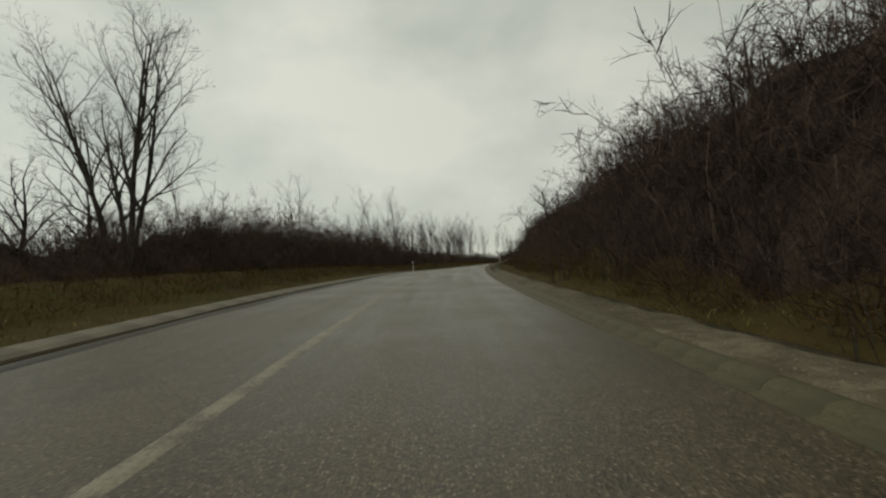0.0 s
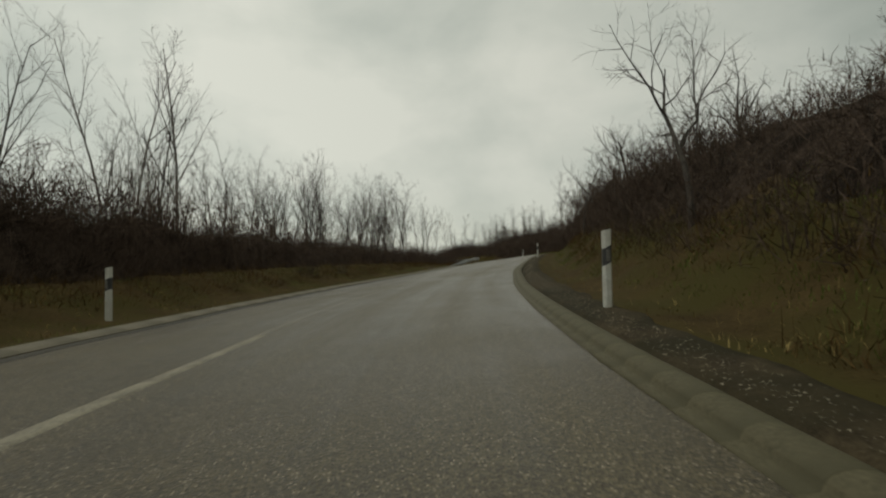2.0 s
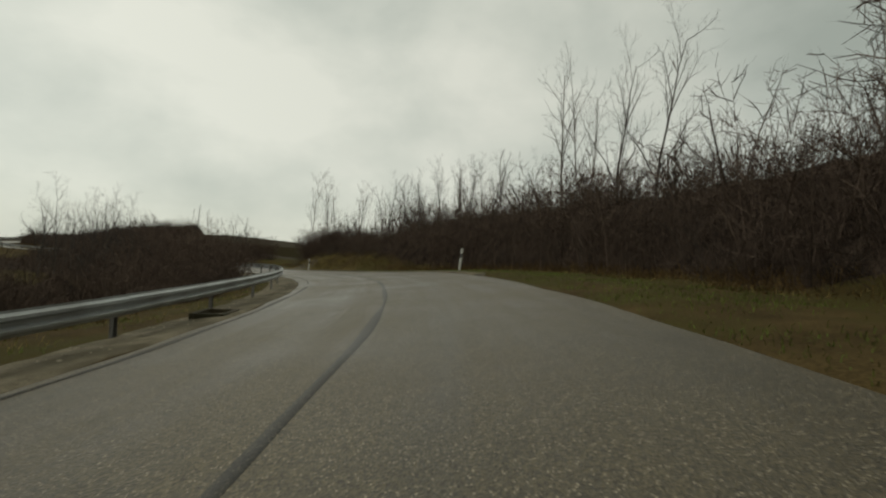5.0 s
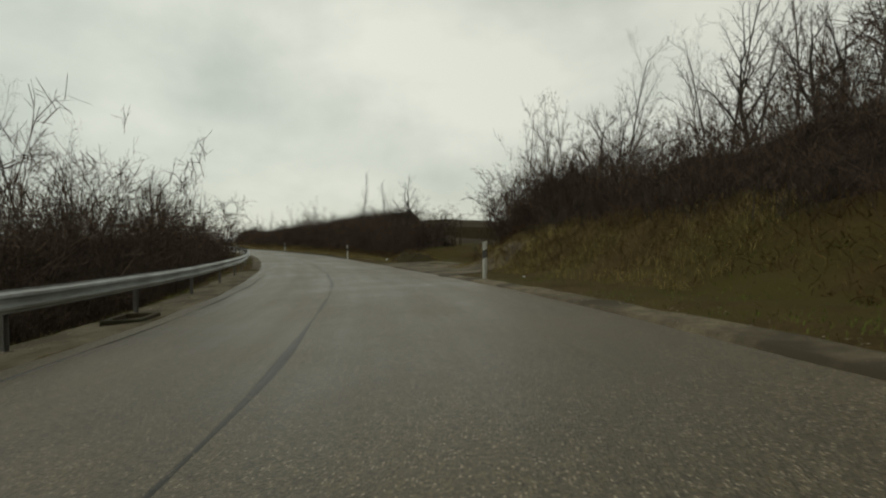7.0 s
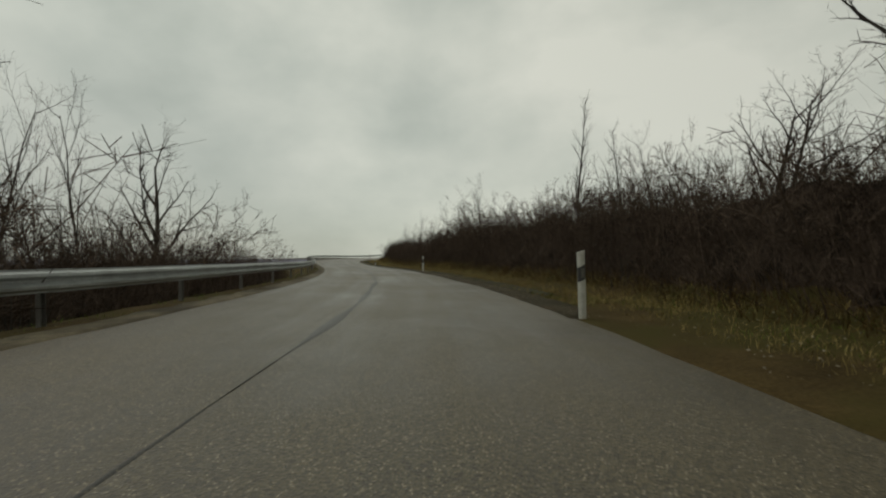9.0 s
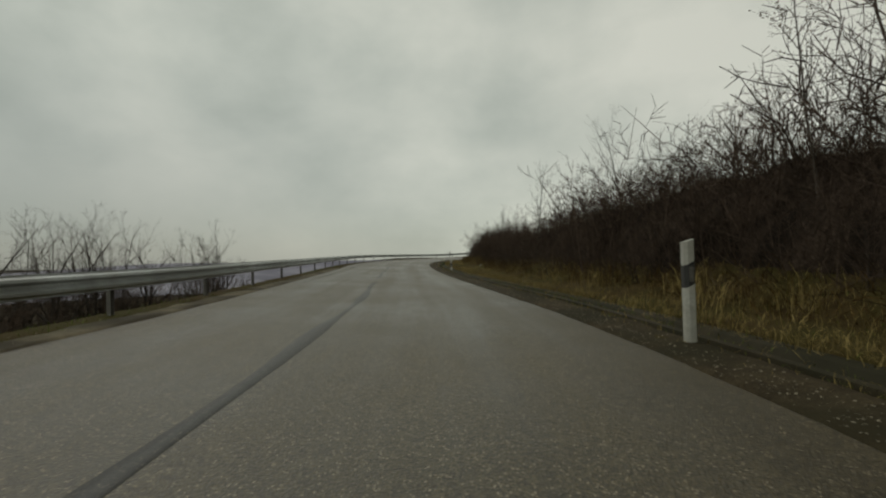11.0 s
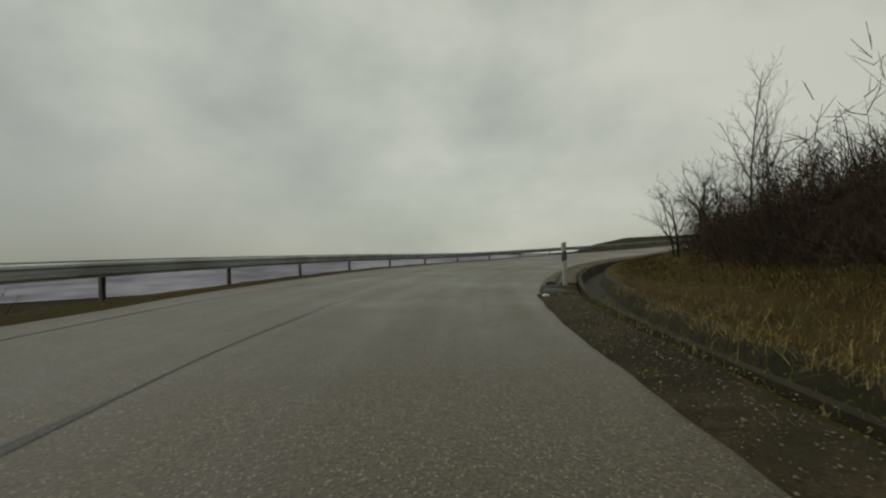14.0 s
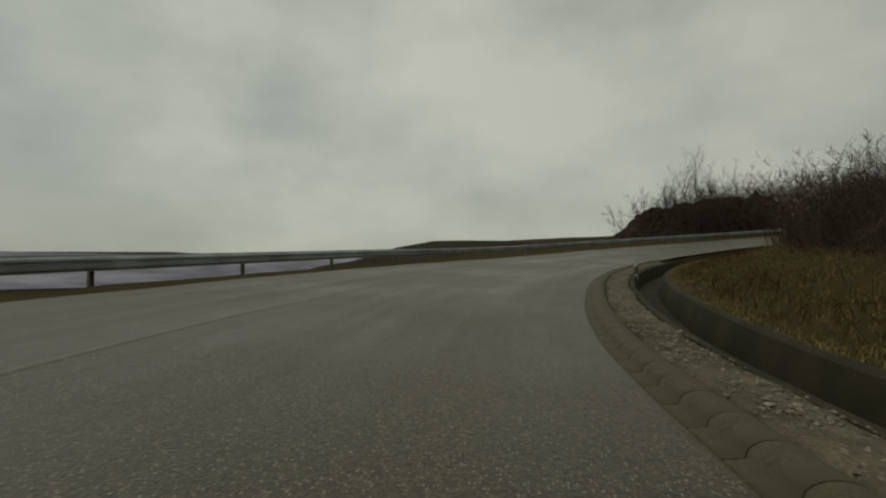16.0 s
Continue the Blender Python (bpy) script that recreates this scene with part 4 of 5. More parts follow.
for k in range(22):
    plant(rnd.choice(["tall_c", "broad", "broad_b", "lean"]), rnd.uniform(-14, 62), -rnd.uniform(9, 20), rnd.uniform(0.6, 0.85))
for k in range(22):
    plant(rnd.choice(["broad", "broad_b", "lean", "tall_c"]), rnd.uniform(0, 110), rnd.uniform(8.5, 15), rnd.uniform(0.55, 0.85))
for k in range(18):
    plant(rnd.choice(["broad", "broad_b", "broad"]), rnd.uniform(112, 156), rnd.uniform(10, 16), rnd.uniform(0.6, 0.9))
for k in range(26):
    plant(rnd.choice(["tall_c", "tall_a", "tall_c"]), rnd.uniform(122, 158), rnd.uniform(11.5, 21), rnd.uniform(0.75, 0.95))
for k in range(16):
    plant(rnd.choice(["broad", "tall_c", "broad_b"]), rnd.uniform(176, 240), rnd.uniform(9, 15), rnd.uniform(0.45, 0.65))
for k in range(9):
    plant(rnd.choice(["tall_c", "broad_b", "tall_c"]), rnd.uniform(122, 152), -rnd.uniform(9.5, 14), rnd.uniform(0.7, 0.85))
for k in range(14):
    plant(rnd.choice(["tall_c", "broad_b", "tall_c", "broad"]), rnd.uniform(154, 186), -rnd.uniform(9.5, 14), rnd.uniform(0.8, 1.0))
for k in range(16):
    plant(rnd.choice(["broad", "tall_c", "tall_a"]), rnd.uniform(256, 342), rnd.uniform(10, 24), rnd.uniform(0.45, 0.8))
for k in range(14):
    plant(rnd.choice(["broad", "broad_b", "tall_c"]), rnd.uniform(327, 344), -rnd.uniform(9, 22), rnd.uniform(0.9, 1.25))
for x, y, k in [(-67.4, 225.3, 0.8), (-66.0, 222.0, 0.75), (-56.4, 208.1, 0.8), (-58.0, 205.0, 0.85), (-53.0, 201.0, 0.9), (-60.0, 210.5, 0.8), (-50.0, 196.0, 0.85), (-47.0, 192.0, 0.8)]:
    plant_at(rnd.choice(["tall_c", "tall_a"]), x, y, -10.4, 2.0 + 0.3 * (k - 0.8))
    plant_at("tall_c", x + 2.6, y - 2.2, -10.4, 1.9 + 0.3 * (k - 0.8))
    plant_at("broad", x + 1.0, y + 1.6, -9.8, 2.3 + 0.3 * (k - 0.8))
    plant_at("tall_a", x - 1.4, y - 1.2, -10.4, 1.8 + 0.3 * (k - 0.8))


# ---- brush: bushes of many thin stems ----
def quads(name, P, mat, parent=None, label=""):
    """One mesh of many separate four-cornered pieces; P is (pieces, 4, 3)."""
    n = len(P)
    me = bpy.data.meshes.new(name)
    me.vertices.add(4 * n)
    me.vertices.foreach_set("co", P.astype(np.float32).ravel())
    me.loops.add(4 * n)
    me.loops.foreach_set("vertex_index", np.arange(4 * n, dtype=np.int32))
    me.polygons.add(n)
    me.polygons.foreach_set("loop_start", np.arange(0, 4 * n, 4, dtype=np.int32))
    me.update(calc_edges=True)
    me.materials.append(mat)
    ob = new(name, me)
    if parent is not None:
        ob.parent = parent
    return tagged(ob, label) if label else ob


def unit(v):
    return v / (np.linalg.norm(v, axis=1)[:, None] + 1e-9)


def slivers(r, A, B, wide, thin):
    """Twig pieces from A to B, half as wide as given at the two ends."""
    side = unit(np.cross(B - A, r.normal(0, 1, A.shape)))
    return np.stack([A - side * wide[:, None], A + side * wide[:, None], B + side * thin[:, None], B - side * thin[:, None]], 1)


def bush_template(seed, stems, height, width, thick, kids=6, twigs=4, fine=2):
    """An arching bare shrub: stems in three pieces, side branches in two, twigs and the finest twigs."""
    r = np.random.default_rng(seed)
    n = stems
    a = r.uniform(0, 2 * np.pi, n)
    root = np.stack([np.cos(a), np.sin(a), 0 * a], 1) * (r.uniform(0, 1, n) ** 0.6 * width * 0.32)[:, None]
    b = a + r.normal(0, 0.7, n)
    out = np.stack([np.cos(b), np.sin(b), 0 * b], 1)
    lean = r.uniform(0.04, 0.62, n)[:, None]
    ln = (height * r.uniform(0.55, 1.0, n))[:, None]
    up = np.array([0.0, 0.0, 1.0])
    wob = lambda k, m: r.normal(0, k, (m, 3))
    p1 = root + unit(up + out * lean * 0.6 + wob(0.06, n)) * ln * 0.36
    p2 = p1 + unit(up + out * lean * 1.3 + wob(0.12, n)) * ln * 0.34
    p3 = p2 + unit(up * 0.8 + out * lean * 2.2 + wob(0.22, n)) * ln * 0.34
    A, B = [root, p1, p2], [p1, p2, p3]
    W, T = [np.full(n, thick), np.full(n, thick * 0.75), np.full(n, thick * 0.5)], [np.full(n, thick * 0.75), np.full(n, thick * 0.5), np.full(n, thick * 0.22)]
    m = n * kids
    pick = np.repeat(np.arange(n), kids)
    f = 0.16 + 0.84 * r.uniform(0, 1, m) ** 0.85
    k = np.minimum((f * 3).astype(int), 2)
    g = (f * 3 - k)[:, None]
    P0, P1 = np.stack([root, p1, p2])[k, pick], np.stack([p1, p2, p3])[k, pick]
    q0 = P0 + (P1 - P0) * g
    d = unit(unit(P1 - P0) * 0.65 + unit(wob(1.0, m)) * 0.85 + up * 0.15)
    l2 = (height * r.uniform(0.10, 0.30, m) * (1.25 - 0.7 * f))[:, None]
    q1 = q0 + d * l2 * 0.55
    q2 = q1 + unit(d + wob(0.22, m) + up * 0.15) * l2 * 0.5
    A += [q0, q1]; B += [q1, q2]
    W += [np.full(m, thick * 0.5), np.full(m, thick * 0.36)]; T += [np.full(m, thick * 0.36), np.full(m, thick * 0.2)]
    m2 = m * twigs
    pick = np.repeat(np.arange(m), twigs)
    f = r.uniform(0.1, 1.0, m2)[:, None]
    e0 = np.where(f < 0.5, q0[pick] + (q1 - q0)[pick] * f * 2, q1[pick] + (q2 - q1)[pick] * (f * 2 - 1))
    d2 = unit(d[pick] * 0.7 + unit(wob(1.0, m2)) * 0.8 + up * 0.1)
    e1 = e0 + d2 * (height * r.uniform(0.04, 0.12, m2))[:, None]
    A.append(e0); B.append(e1); W.append(np.full(m2, thick * 0.34)); T.append(np.full(m2, thick * 0.2))
    if fine:
        m3 = int(m2 * fine)
        pick = r.integers(0, m2, m3)
        h0 = e0[pick] + (e1 - e0)[pick] * r.uniform(0.2, 1, m3)[:, None]
        h1 = h0 + unit(d2[pick] * 0.6 + unit(wob(1.0, m3)) * 0.8) * (height * r.uniform(0.02, 0.06, m3))[:, None]
        A.append(h0); B.append(h1); W.append(np.full(m3, thick * 0.28)); T.append(np.full(m3, thick * 0.18))
    A, B, W, T = np.concatenate(A), np.concatenate(B), np.concatenate(W), np.concatenate(T)
    return slivers(r, A, B, W, T), 3 * n


FRONT = [bush_template(100 + k, 13, 2.4, 2.4, 0.0115, 6, 6, 0.35)[0] for k in range(5)]
REAR = [bush_template(140 + k, 11, 2.4, 2.6, 0.015, 6, 4, 0)[0] for k in range(4)]


def bush_places(s, la, k, wide, r):
    """Places of bushes by station, distance from the centreline, height and width."""
    xy = at(s, SXY) + la[:, None] * at(s, SNRM)
    return np.column_stack([xy, ground_height(s, la, False) - 0.12, k / 2.4, wide, r.uniform(0, 6.28, len(s))])


def brush_mass(name, places, templates, label, mat=None):
    """Undergrowth that nobody could count, as one mesh of twigs."""
    out = []
    for i, (x, y, z, k, w, a) in enumerate(places):
        V = templates[i % len(templates)]
        c, s_ = math.cos(a), math.sin(a)
        out.append(np.stack([(V[..., 0] * c - V[..., 1] * s_) * w + x, (V[..., 0] * s_ + V[..., 1] * c) * w + y, V[..., 2] * k + z], -1))
    return tagged(quads(name, np.concatenate(out), mat or BRUSH), label, "undergrowth", kind="stuff")


def brush_filler(name, s0, s1, lat0, lat1, high, label, side=1, seed=0.0, core=0.44, fuzz=300):
    """A solid uneven mound added inside the brush so no sky shows between stems."""
    s = np.arange(s0, s1, 0.3)
    q = np.array([0.0, 0.05, 0.1, 0.16, 0.22, 0.3, 0.4, 0.5, 0.6, 0.7, 0.8, 0.9, 1.0])
    near = knots(s, lat0) + 0.45 * lumps(s, s * 0.4, 1.3, seed)
    la = side * (near[:, None] + (lat1 - near)[:, None] * q)
    S2 = np.broadcast_to(s[:, None], la.shape)
    xy = at(s, SXY)[:, None] + la[..., None] * at(s, SNRM)[:, None]
    tall = knots(s, high)[:, None]
    dome = np.minimum(1, q * 3.2) ** 0.8 * np.clip((1 - q) * 8, 0, 1) ** 0.5
    taper = np.clip(np.minimum(s - s0, s1 - s) / 3.0, 0, 1)[:, None]
    rough = 0.75 * lumps(xy[..., 0], xy[..., 1], 1.1, seed) + 0.3 * lumps(xy[..., 0], xy[..., 1], 0.5, seed + 2) + 0.05 * rng.normal(0, 1, la.shape)
    h = ground_height(S2.ravel(), la.ravel(), False).reshape(la.shape) - 0.2 + taper * dome * tall * core * (1 + 0.5 * rough)
    # thin twigs that stand out of the mound all over
    r = np.random.default_rng(int(seed) + 300)
    count = int(fuzz * (s1 - s0))
    i, j = r.integers(0, len(s), count), np.minimum((r.beta(1.0, 1.6, count) * len(q)).astype(int), len(q) - 1)
    root = np.column_stack([xy[i, j], h[i, j] - 0.1]) + r.normal(0, 0.3, (count, 3)) * np.array([1, 1, 0.3])
    outward = -side * at(s, SNRM)[i] * np.clip(1 - q[j] * 2, 0, 1)[:, None]
    way = unit(np.column_stack([outward * 0.7, np.full(count, 0.9)]) + r.normal(0, 0.5, (count, 3)))
    ln = (r.uniform(0.3, 1.1, count) * np.clip(tall[i, 0] / 3.0, 0.5, 1.5))[:, None]
    w = r.uniform(0.004, 0.009, count)
    tagged(quads("twigs", slivers(r, root, root + way * ln, w, w * 0.3), BRUSH), label, "undergrowth", kind="stuff")
    return tagged(ribbon(name, s, la, h, BRUSH_FILLER, smooth=False), label, "undergrowth", kind="stuff")


def stems_mass(name, count, s0, s1, low, lat1, high, label, side, seed, mat=None, upright=0.7, body=0.8):
    """A dense tangle of thin arching stems, each in two pieces."""
    r = np.random.default_rng(seed + 50)
    s = r.uniform(s0, s1, count)
    near = knots(s, low) + 0.15 + 0.45 * lumps(s, s * 0.4, 1.3, float(seed))
    q = r.beta(1.0, 2.2, count)
    la = side * (near + (lat1 - 0.3 - near) * q)
    xy = at(s, SXY) + la[:, None] * at(s, SNRM)
    tall = knots(s, high) if isinstance(high, list) else np.full(count, float(high))
    mound = np.clip(0.25 + q * 4.5, 0, 1) * (body + 0.3 * lumps(xy[:, 0], xy[:, 1], 1.2, float(seed)))
    ln = r.uniform(0.35, 1.0, count) * np.clip(tall / 2.4, 0.45, 1.3)
    rise = np.maximum(0, mound * tall - ln * 0.6) * r.uniform(0, 1, count) ** 0.8
    root = np.column_stack([xy, ground_height(s, la, False) - 0.1 + rise])
    a, tilt = r.uniform(0, 6.28, count), np.minimum(np.abs(r.normal(0, upright, count)), 1.5)
    flat = np.stack([np.cos(a), np.sin(a), 0 * a], 1)
    way = flat * np.sin(tilt)[:, None] + np.array([0, 0, 1.0]) * np.cos(tilt)[:, None]
    mid = root + way * (ln * 0.5)[:, None]
    tip = mid + unit(way + flat * 0.35 + r.normal(0, 0.25, way.shape) - np.array([0, 0, 0.15])) * (ln * 0.5)[:, None]
    w = r.uniform(0.004, 0.010, count)
    P = np.concatenate([slivers(r, root, mid, w, w * 0.7), slivers(r, mid, tip, w * 0.7, w * 0.25)])
    return tagged(quads(name, P, mat or BRUSH), label, "undergrowth", kind="stuff")


def brush(s0, s1, lat0, lat1, high, seed, label, side=1, front=1.0, rear=1.0, core=0.55, inset=0.9, tangle=130):
    """A filler mound, tangle at its foot, bushes in front and plainer ones behind."""
    low = lat0 if isinstance(lat0, list) else [(s0, lat0), (s1, lat0)]
    tall = high if isinstance(high, list) else [(s0, high), (s1, high)]
    long = s1 - s0
    # the added filler mound carries the same label as the bushes around it
    brush_filler("brush_filler", s0, s1, [(p, v + inset) for p, v in low], lat1 - 0.6, tall, label, side, float(seed), core)
    stems_mass("tangle", int(0.6 * tangle * long), s0, s1, low, min(lat1, max(v for p, v in low) + 4.5), tall, label, side, seed)
    r = np.random.default_rng(seed)
    for name, share, d0, d1, kinds, grow_ in (("undergrowth", 0.85 * front, 0.3, 3.2, FRONT, 0.95), ("undergrowth", 0.95 * rear, 2.4, None, REAR, 1.05)):
        count = max(3, int(share * long))
        s = s0 + (np.arange(count) + r.uniform(0, 1, count)) * long / count
        base = knots(s, low)
        end = base + d1 if d1 else np.full(count, lat1 - 0.6)
        la = side * (base + d0 + (end - base - d0) * r.beta(1.0, 1.2, count))
        k = knots(s, tall) * r.uniform(0.72, 1.18, count) * grow_ * (1 + 0.2 * lumps(s, la, 1.7, float(seed)))
        brush_mass(name, bush_places(s, la, k, r.uniform(0.85, 1.35, count) * np.clip(k / 2.7, 0.7, 1.8), r), kinds, label)


brush(-14, 46, [(-14, 5.15), (8, 5.2), (15, 6.1), (26, 6.4), (46, 6.2)], 13.0, [(-14, 3.7), (10, 3.5), (20, 3.1), (27, 2.1), (34, 1.6), (46, 2.0)], 1, "dense dark bare brush on the cutting bank", core=0.42, inset=0.35, front=1.3, tangle=420)
brush(42, 108, [(42, 6.0), (50, 6.6), (66, 7.4), (90, 7.6), (108, 7.3)], 14.5, [(42, 1.7), (50, 1.6), (59, 2.6), (70, 2.4), (76, 2.7), (84, 3.8), (108, 4.6)], 2, "dense dark bare brush above the grassy bank", core=0.38, inset=0.5, front=1.2, tangle=260)
brush(106, 159, [(106, 7.4), (140, 8.0), (159, 7.8)], 17.0, [(105, 4.4), (120, 4.2), (128, 4.4), (136, 4.0), (143, 2.8), (150, 3.0), (156, 4.2), (159, 4.6)], 3, "dense dark bare brush behind the grass verge", core=0.38, inset=0.6, front=1.2, tangle=260)
brush(122, 161, [(122, 12.5), (150, 13.0), (161, 14.0)], 25.0, [(122, 4.6), (150, 4.5), (161, 4.6)], 14, "tall dark bare brush on the hillside", front=0.5, core=0.3, tangle=40)
brush(168, 257, [(168, 6.7), (240, 6.9), (257, 8.2)], 12.0, [(168, 2.7), (176, 3.0), (208, 3.6), (214, 3.2), (222, 2.3), (234, 2.3), (242, 2.7), (257, 3.2)], 4, "dense dark bare hedge on the bank", core=0.42, inset=0.5, front=1.6, rear=1.2, tangle=170)
brush(-14, 58, 7.2, 12.5, [(-14, 1.9), (12, 2.0), (18, 2.9), (23, 4.3), (40, 4.2), (50, 4.6), (58, 4.2)], 5, "dense dark bare brush beyond the verge", -1, core=0.45, inset=0.6, front=1.2, tangle=200)
brush(54, 122, [(54, 7.6), (62, 8.2), (90, 7.8), (122, 7.8)], 13.0, [(54, 4.4), (60, 3.9), (66, 3.1), (76, 2.5), (95, 2.2), (122, 2.4)], 10, "dense dark bare brush at the foot of the copse", -1, front=1.3, core=0.5, inset=0.5, tangle=220)
brush(112, 206, [(112, 6.2), (130, 5.4), (206, 5.4)], 11.5, [(112, 1.8), (120, 2.4), (124, 3.1), (134, 4.0), (150, 5.0), (160, 5.3), (168, 4.5), (180, 4.0), (192, 3.4), (206, 1.8)], 6, "dense dark bare brush below the guard rail", -1, core=0.48, inset=0.5, front=1.2, tangle=170)
brush(196, 262, [(196, 6.0), (262, 7.0)], 12.0, 1.0, 13, "low dark scrub on the slope below the guard rail", -1, front=0.6, rear=0.5, tangle=60)
brush(254, 343, [(254, 8.6), (276, 9.6), (300, 9.6), (318, 8.0), (343, 7.0)], 20.0, [(250, 2.8), (262, 2.7), (276, 2.3), (298, 3.0), (318, 5.2), (343, 6.0)], 7, "dense dark bare brush on the hilltop", front=0.9, tangle=90)
brush(326, 344, [(326, 8.5), (344, 6.5)], 22.0, [(326, 5.2), (344, 7.5)], 12, "dark wood edge beyond the bend", -1, front=1.2, rear=1.6, tangle=120)
brush(160, 178, [(160, 10.8), (165, 14.6), (170, 18.6), (178, 25.5)], 34.0, [(160, 5.0), (178, 4.6)], 9, "tall dark bare brush behind the field track", front=1.6, rear=2.4, tangle=60)
brush(153, 161.5, [(153, 8.3), (158, 9.2), (161.5, 11.0)], 14.0, [(153, 4.4), (158, 4.9), (161.5, 4.2)], 15, "dense dark bare brush beside the field track", front=2.2, rear=1.6, core=0.6, inset=0.4, tangle=160)

r_far = np.random.default_rng(91)
far_wood = np.array([(-67.4, 225.3), (-66.0, 222.0), (-56.4, 208.1), (-58.0, 205.0), (-53.0, 201.0), (-60.0, 210.5), (-50.0, 196.0), (-47.0, 192.0), (-44.0, 188.5), (-41.0, 185.0)])
far_spots = np.repeat(far_wood, 7, 0) + r_far.normal(0, 1.8, (70, 2))
brush_mass("undergrowth", np.column_stack([far_spots, np.full(70, -9.5), r_far.uniform(4.2, 5.4, 70), r_far.uniform(1.7, 2.4, 70), r_far.uniform(0, 6.28, 70)]), REAR, "bare wood edge on the slope below the road")

hedge_s, hedge_lat = r_far.uniform(168, 186, 26), r_far.uniform(7.2, 10.5, 26)
brush_mass("undergrowth", bush_places(hedge_s, hedge_lat, r_far.uniform(2.8, 3.9, 26), r_far.uniform(1.0, 1.4, 26), r_far), FRONT, "dense dark bare hedge beside the field track")

# young growth between the trunks of the copse
copse_s, copse_lat = r_far.uniform(58, 108, 80), -r_far.uniform(10, 19, 80)
brush_mass("undergrowth", bush_places(copse_s, copse_lat, r_far.uniform(2.6, 4.2, 80), r_far.uniform(1.1, 1.6, 80), r_far), REAR, "thin bare young growth between the trunks of the copse")

# brambles and dead weeds trailing over the banks
for count, s0, s1, near_lat, far_lat, tall, seed in [(9000, -14, 46, 5.2, 7.0, 0.45, 61), (7000, 43, 106, 6.4, 8.8, 0.4, 62), (9000, 105, 157, 6.3, 9.6, 0.6, 63), (8000, 168, 246, 6.0, 8.0, 0.55, 64), (5000, 248, 304, 6.6, 10.0, 0.4, 65)]:
    stems_mass("bramble", count, s0, s1, [(s0, near_lat), (s1, near_lat)], far_lat, tall, "brown dead brambles and weeds trailing over the bank", 1, seed, WEED, 0.9)
stems_mass("bramble", 18000, -14, 110, [(-14, 4.9), (110, 5.4)], 8.2, 0.5, "brown dead brambles and weeds before the brush", -1, 66, WEED, 0.9)

# ---- kerbs, channel and the gravel apron ----
kerb_run("kerb_right", -14, 92, -0.02, 0.37, 0.085, 0.5, 1, CONCRETE, "weathered rolled concrete kerb with fine joints", rolled=True, gap=0.003)
kerb_run("kerb_left", -14, 84, -0.02, 0.40, 0.06, 1.0, -1, PALE_CONCRETE, "pale weathered concrete edge kerb", 0.01)
kerb_run("rolled_kerb", 255.4, 300, -0.02, 0.40, 0.11, 0.42, 1, CONCRETE, "rolled concrete kerb with open joints", rolled=True, gap=0.012)
channel_run(-14, 26, 2.0)
channel_run(180, 300, 2.0)
strip("gutter_dirt", -34, 84, -2.93, -2.72, 0.009, SOIL, "dark wet leaf dirt lying in the gutter", 0.06)
strip("wet_gutter", -34, 84, -2.88, -2.45, 0.005, TAR, "dark wet gutter stain along the kerb", 0.12)
strip("edge_joint", 100, 160, -2.61, -2.585, 0.006, TAR, "broken joint near the road's edge", 0.08)


def sheet(name, s0, s1, d0, d1, lift, mat, label, category, side=1, uneven=0.015, ragged=0.15):
    """A thin spread of grit lying on the verge."""
    s = np.arange(s0, s1, 0.3)
    w = at(s, SWR if side > 0 else SWL)
    q = np.linspace(0, 1, 9)
    grow_ = ragged * (1 + lumps(s, s * 0.7, 0.8, 6.0))
    ease = np.clip(np.minimum(s - s0, s1 - s) / 1.5, 0.15, 1)
    d = d0 + ((d1 - d0 + grow_) * ease)[:, None] * q
    la = side * (w[:, None] + d)
    S2 = np.broadcast_to(s[:, None], la.shape)
    h = ground_height(S2.ravel(), la.ravel(), False).reshape(la.shape) + lift + uneven * lumps(S2, la, 0.28, 1.0)
    h[:, -1] -= 0.1
    h[:, 0] -= 0.09
    h[[0, -1]] -= 0.08
    return tagged(ribbon(name, s, la, h, mat), label, category, kind="structure")


sheet("grit_right_1", -14, 30, 0.33, 0.95, 0.035, PALE_GRIT, "pale grit washed against the kerb", "grit")
sheet("grit_right_5", 29, 92, 0.33, 0.95, 0.034, DIRT, "grit and dirt washed against the kerb", "grit")
sheet("grit_right_2", 114, 158, -0.06, 0.4, 0.03, GRIT, "strip of grit beside the asphalt", "grit", 1, 0.008, 0.08)
sheet("grit_right_3", 174, 252.7, -0.1, 0.66, 0.022, DIRT, "grit and dirt beside the asphalt", "grit", ragged=0.06)
sheet("grit_right_4", 255.0, 300, 0.36, 0.92, 0.055, PALE_GRIT, "grit lying behind the rolled kerb", "grit", ragged=0.04)
sheet("grit_left_1", 92, 160, -0.1, 1.2, 0.02, PALE_GRIT, "bare grit shoulder under the guard rail", "grit", -1)
sheet("grit_left_2", 160, 230, -0.1, 0.35, 0.02, GRIT, "narrow grit edge", "grit", -1)
sheet("track_apron", 150.5, 164.5, -0.25, 3.9, 0.025, GRIT, "worn gravel apron where a field track meets the road", "apron", 1, 0.02, 0.4)


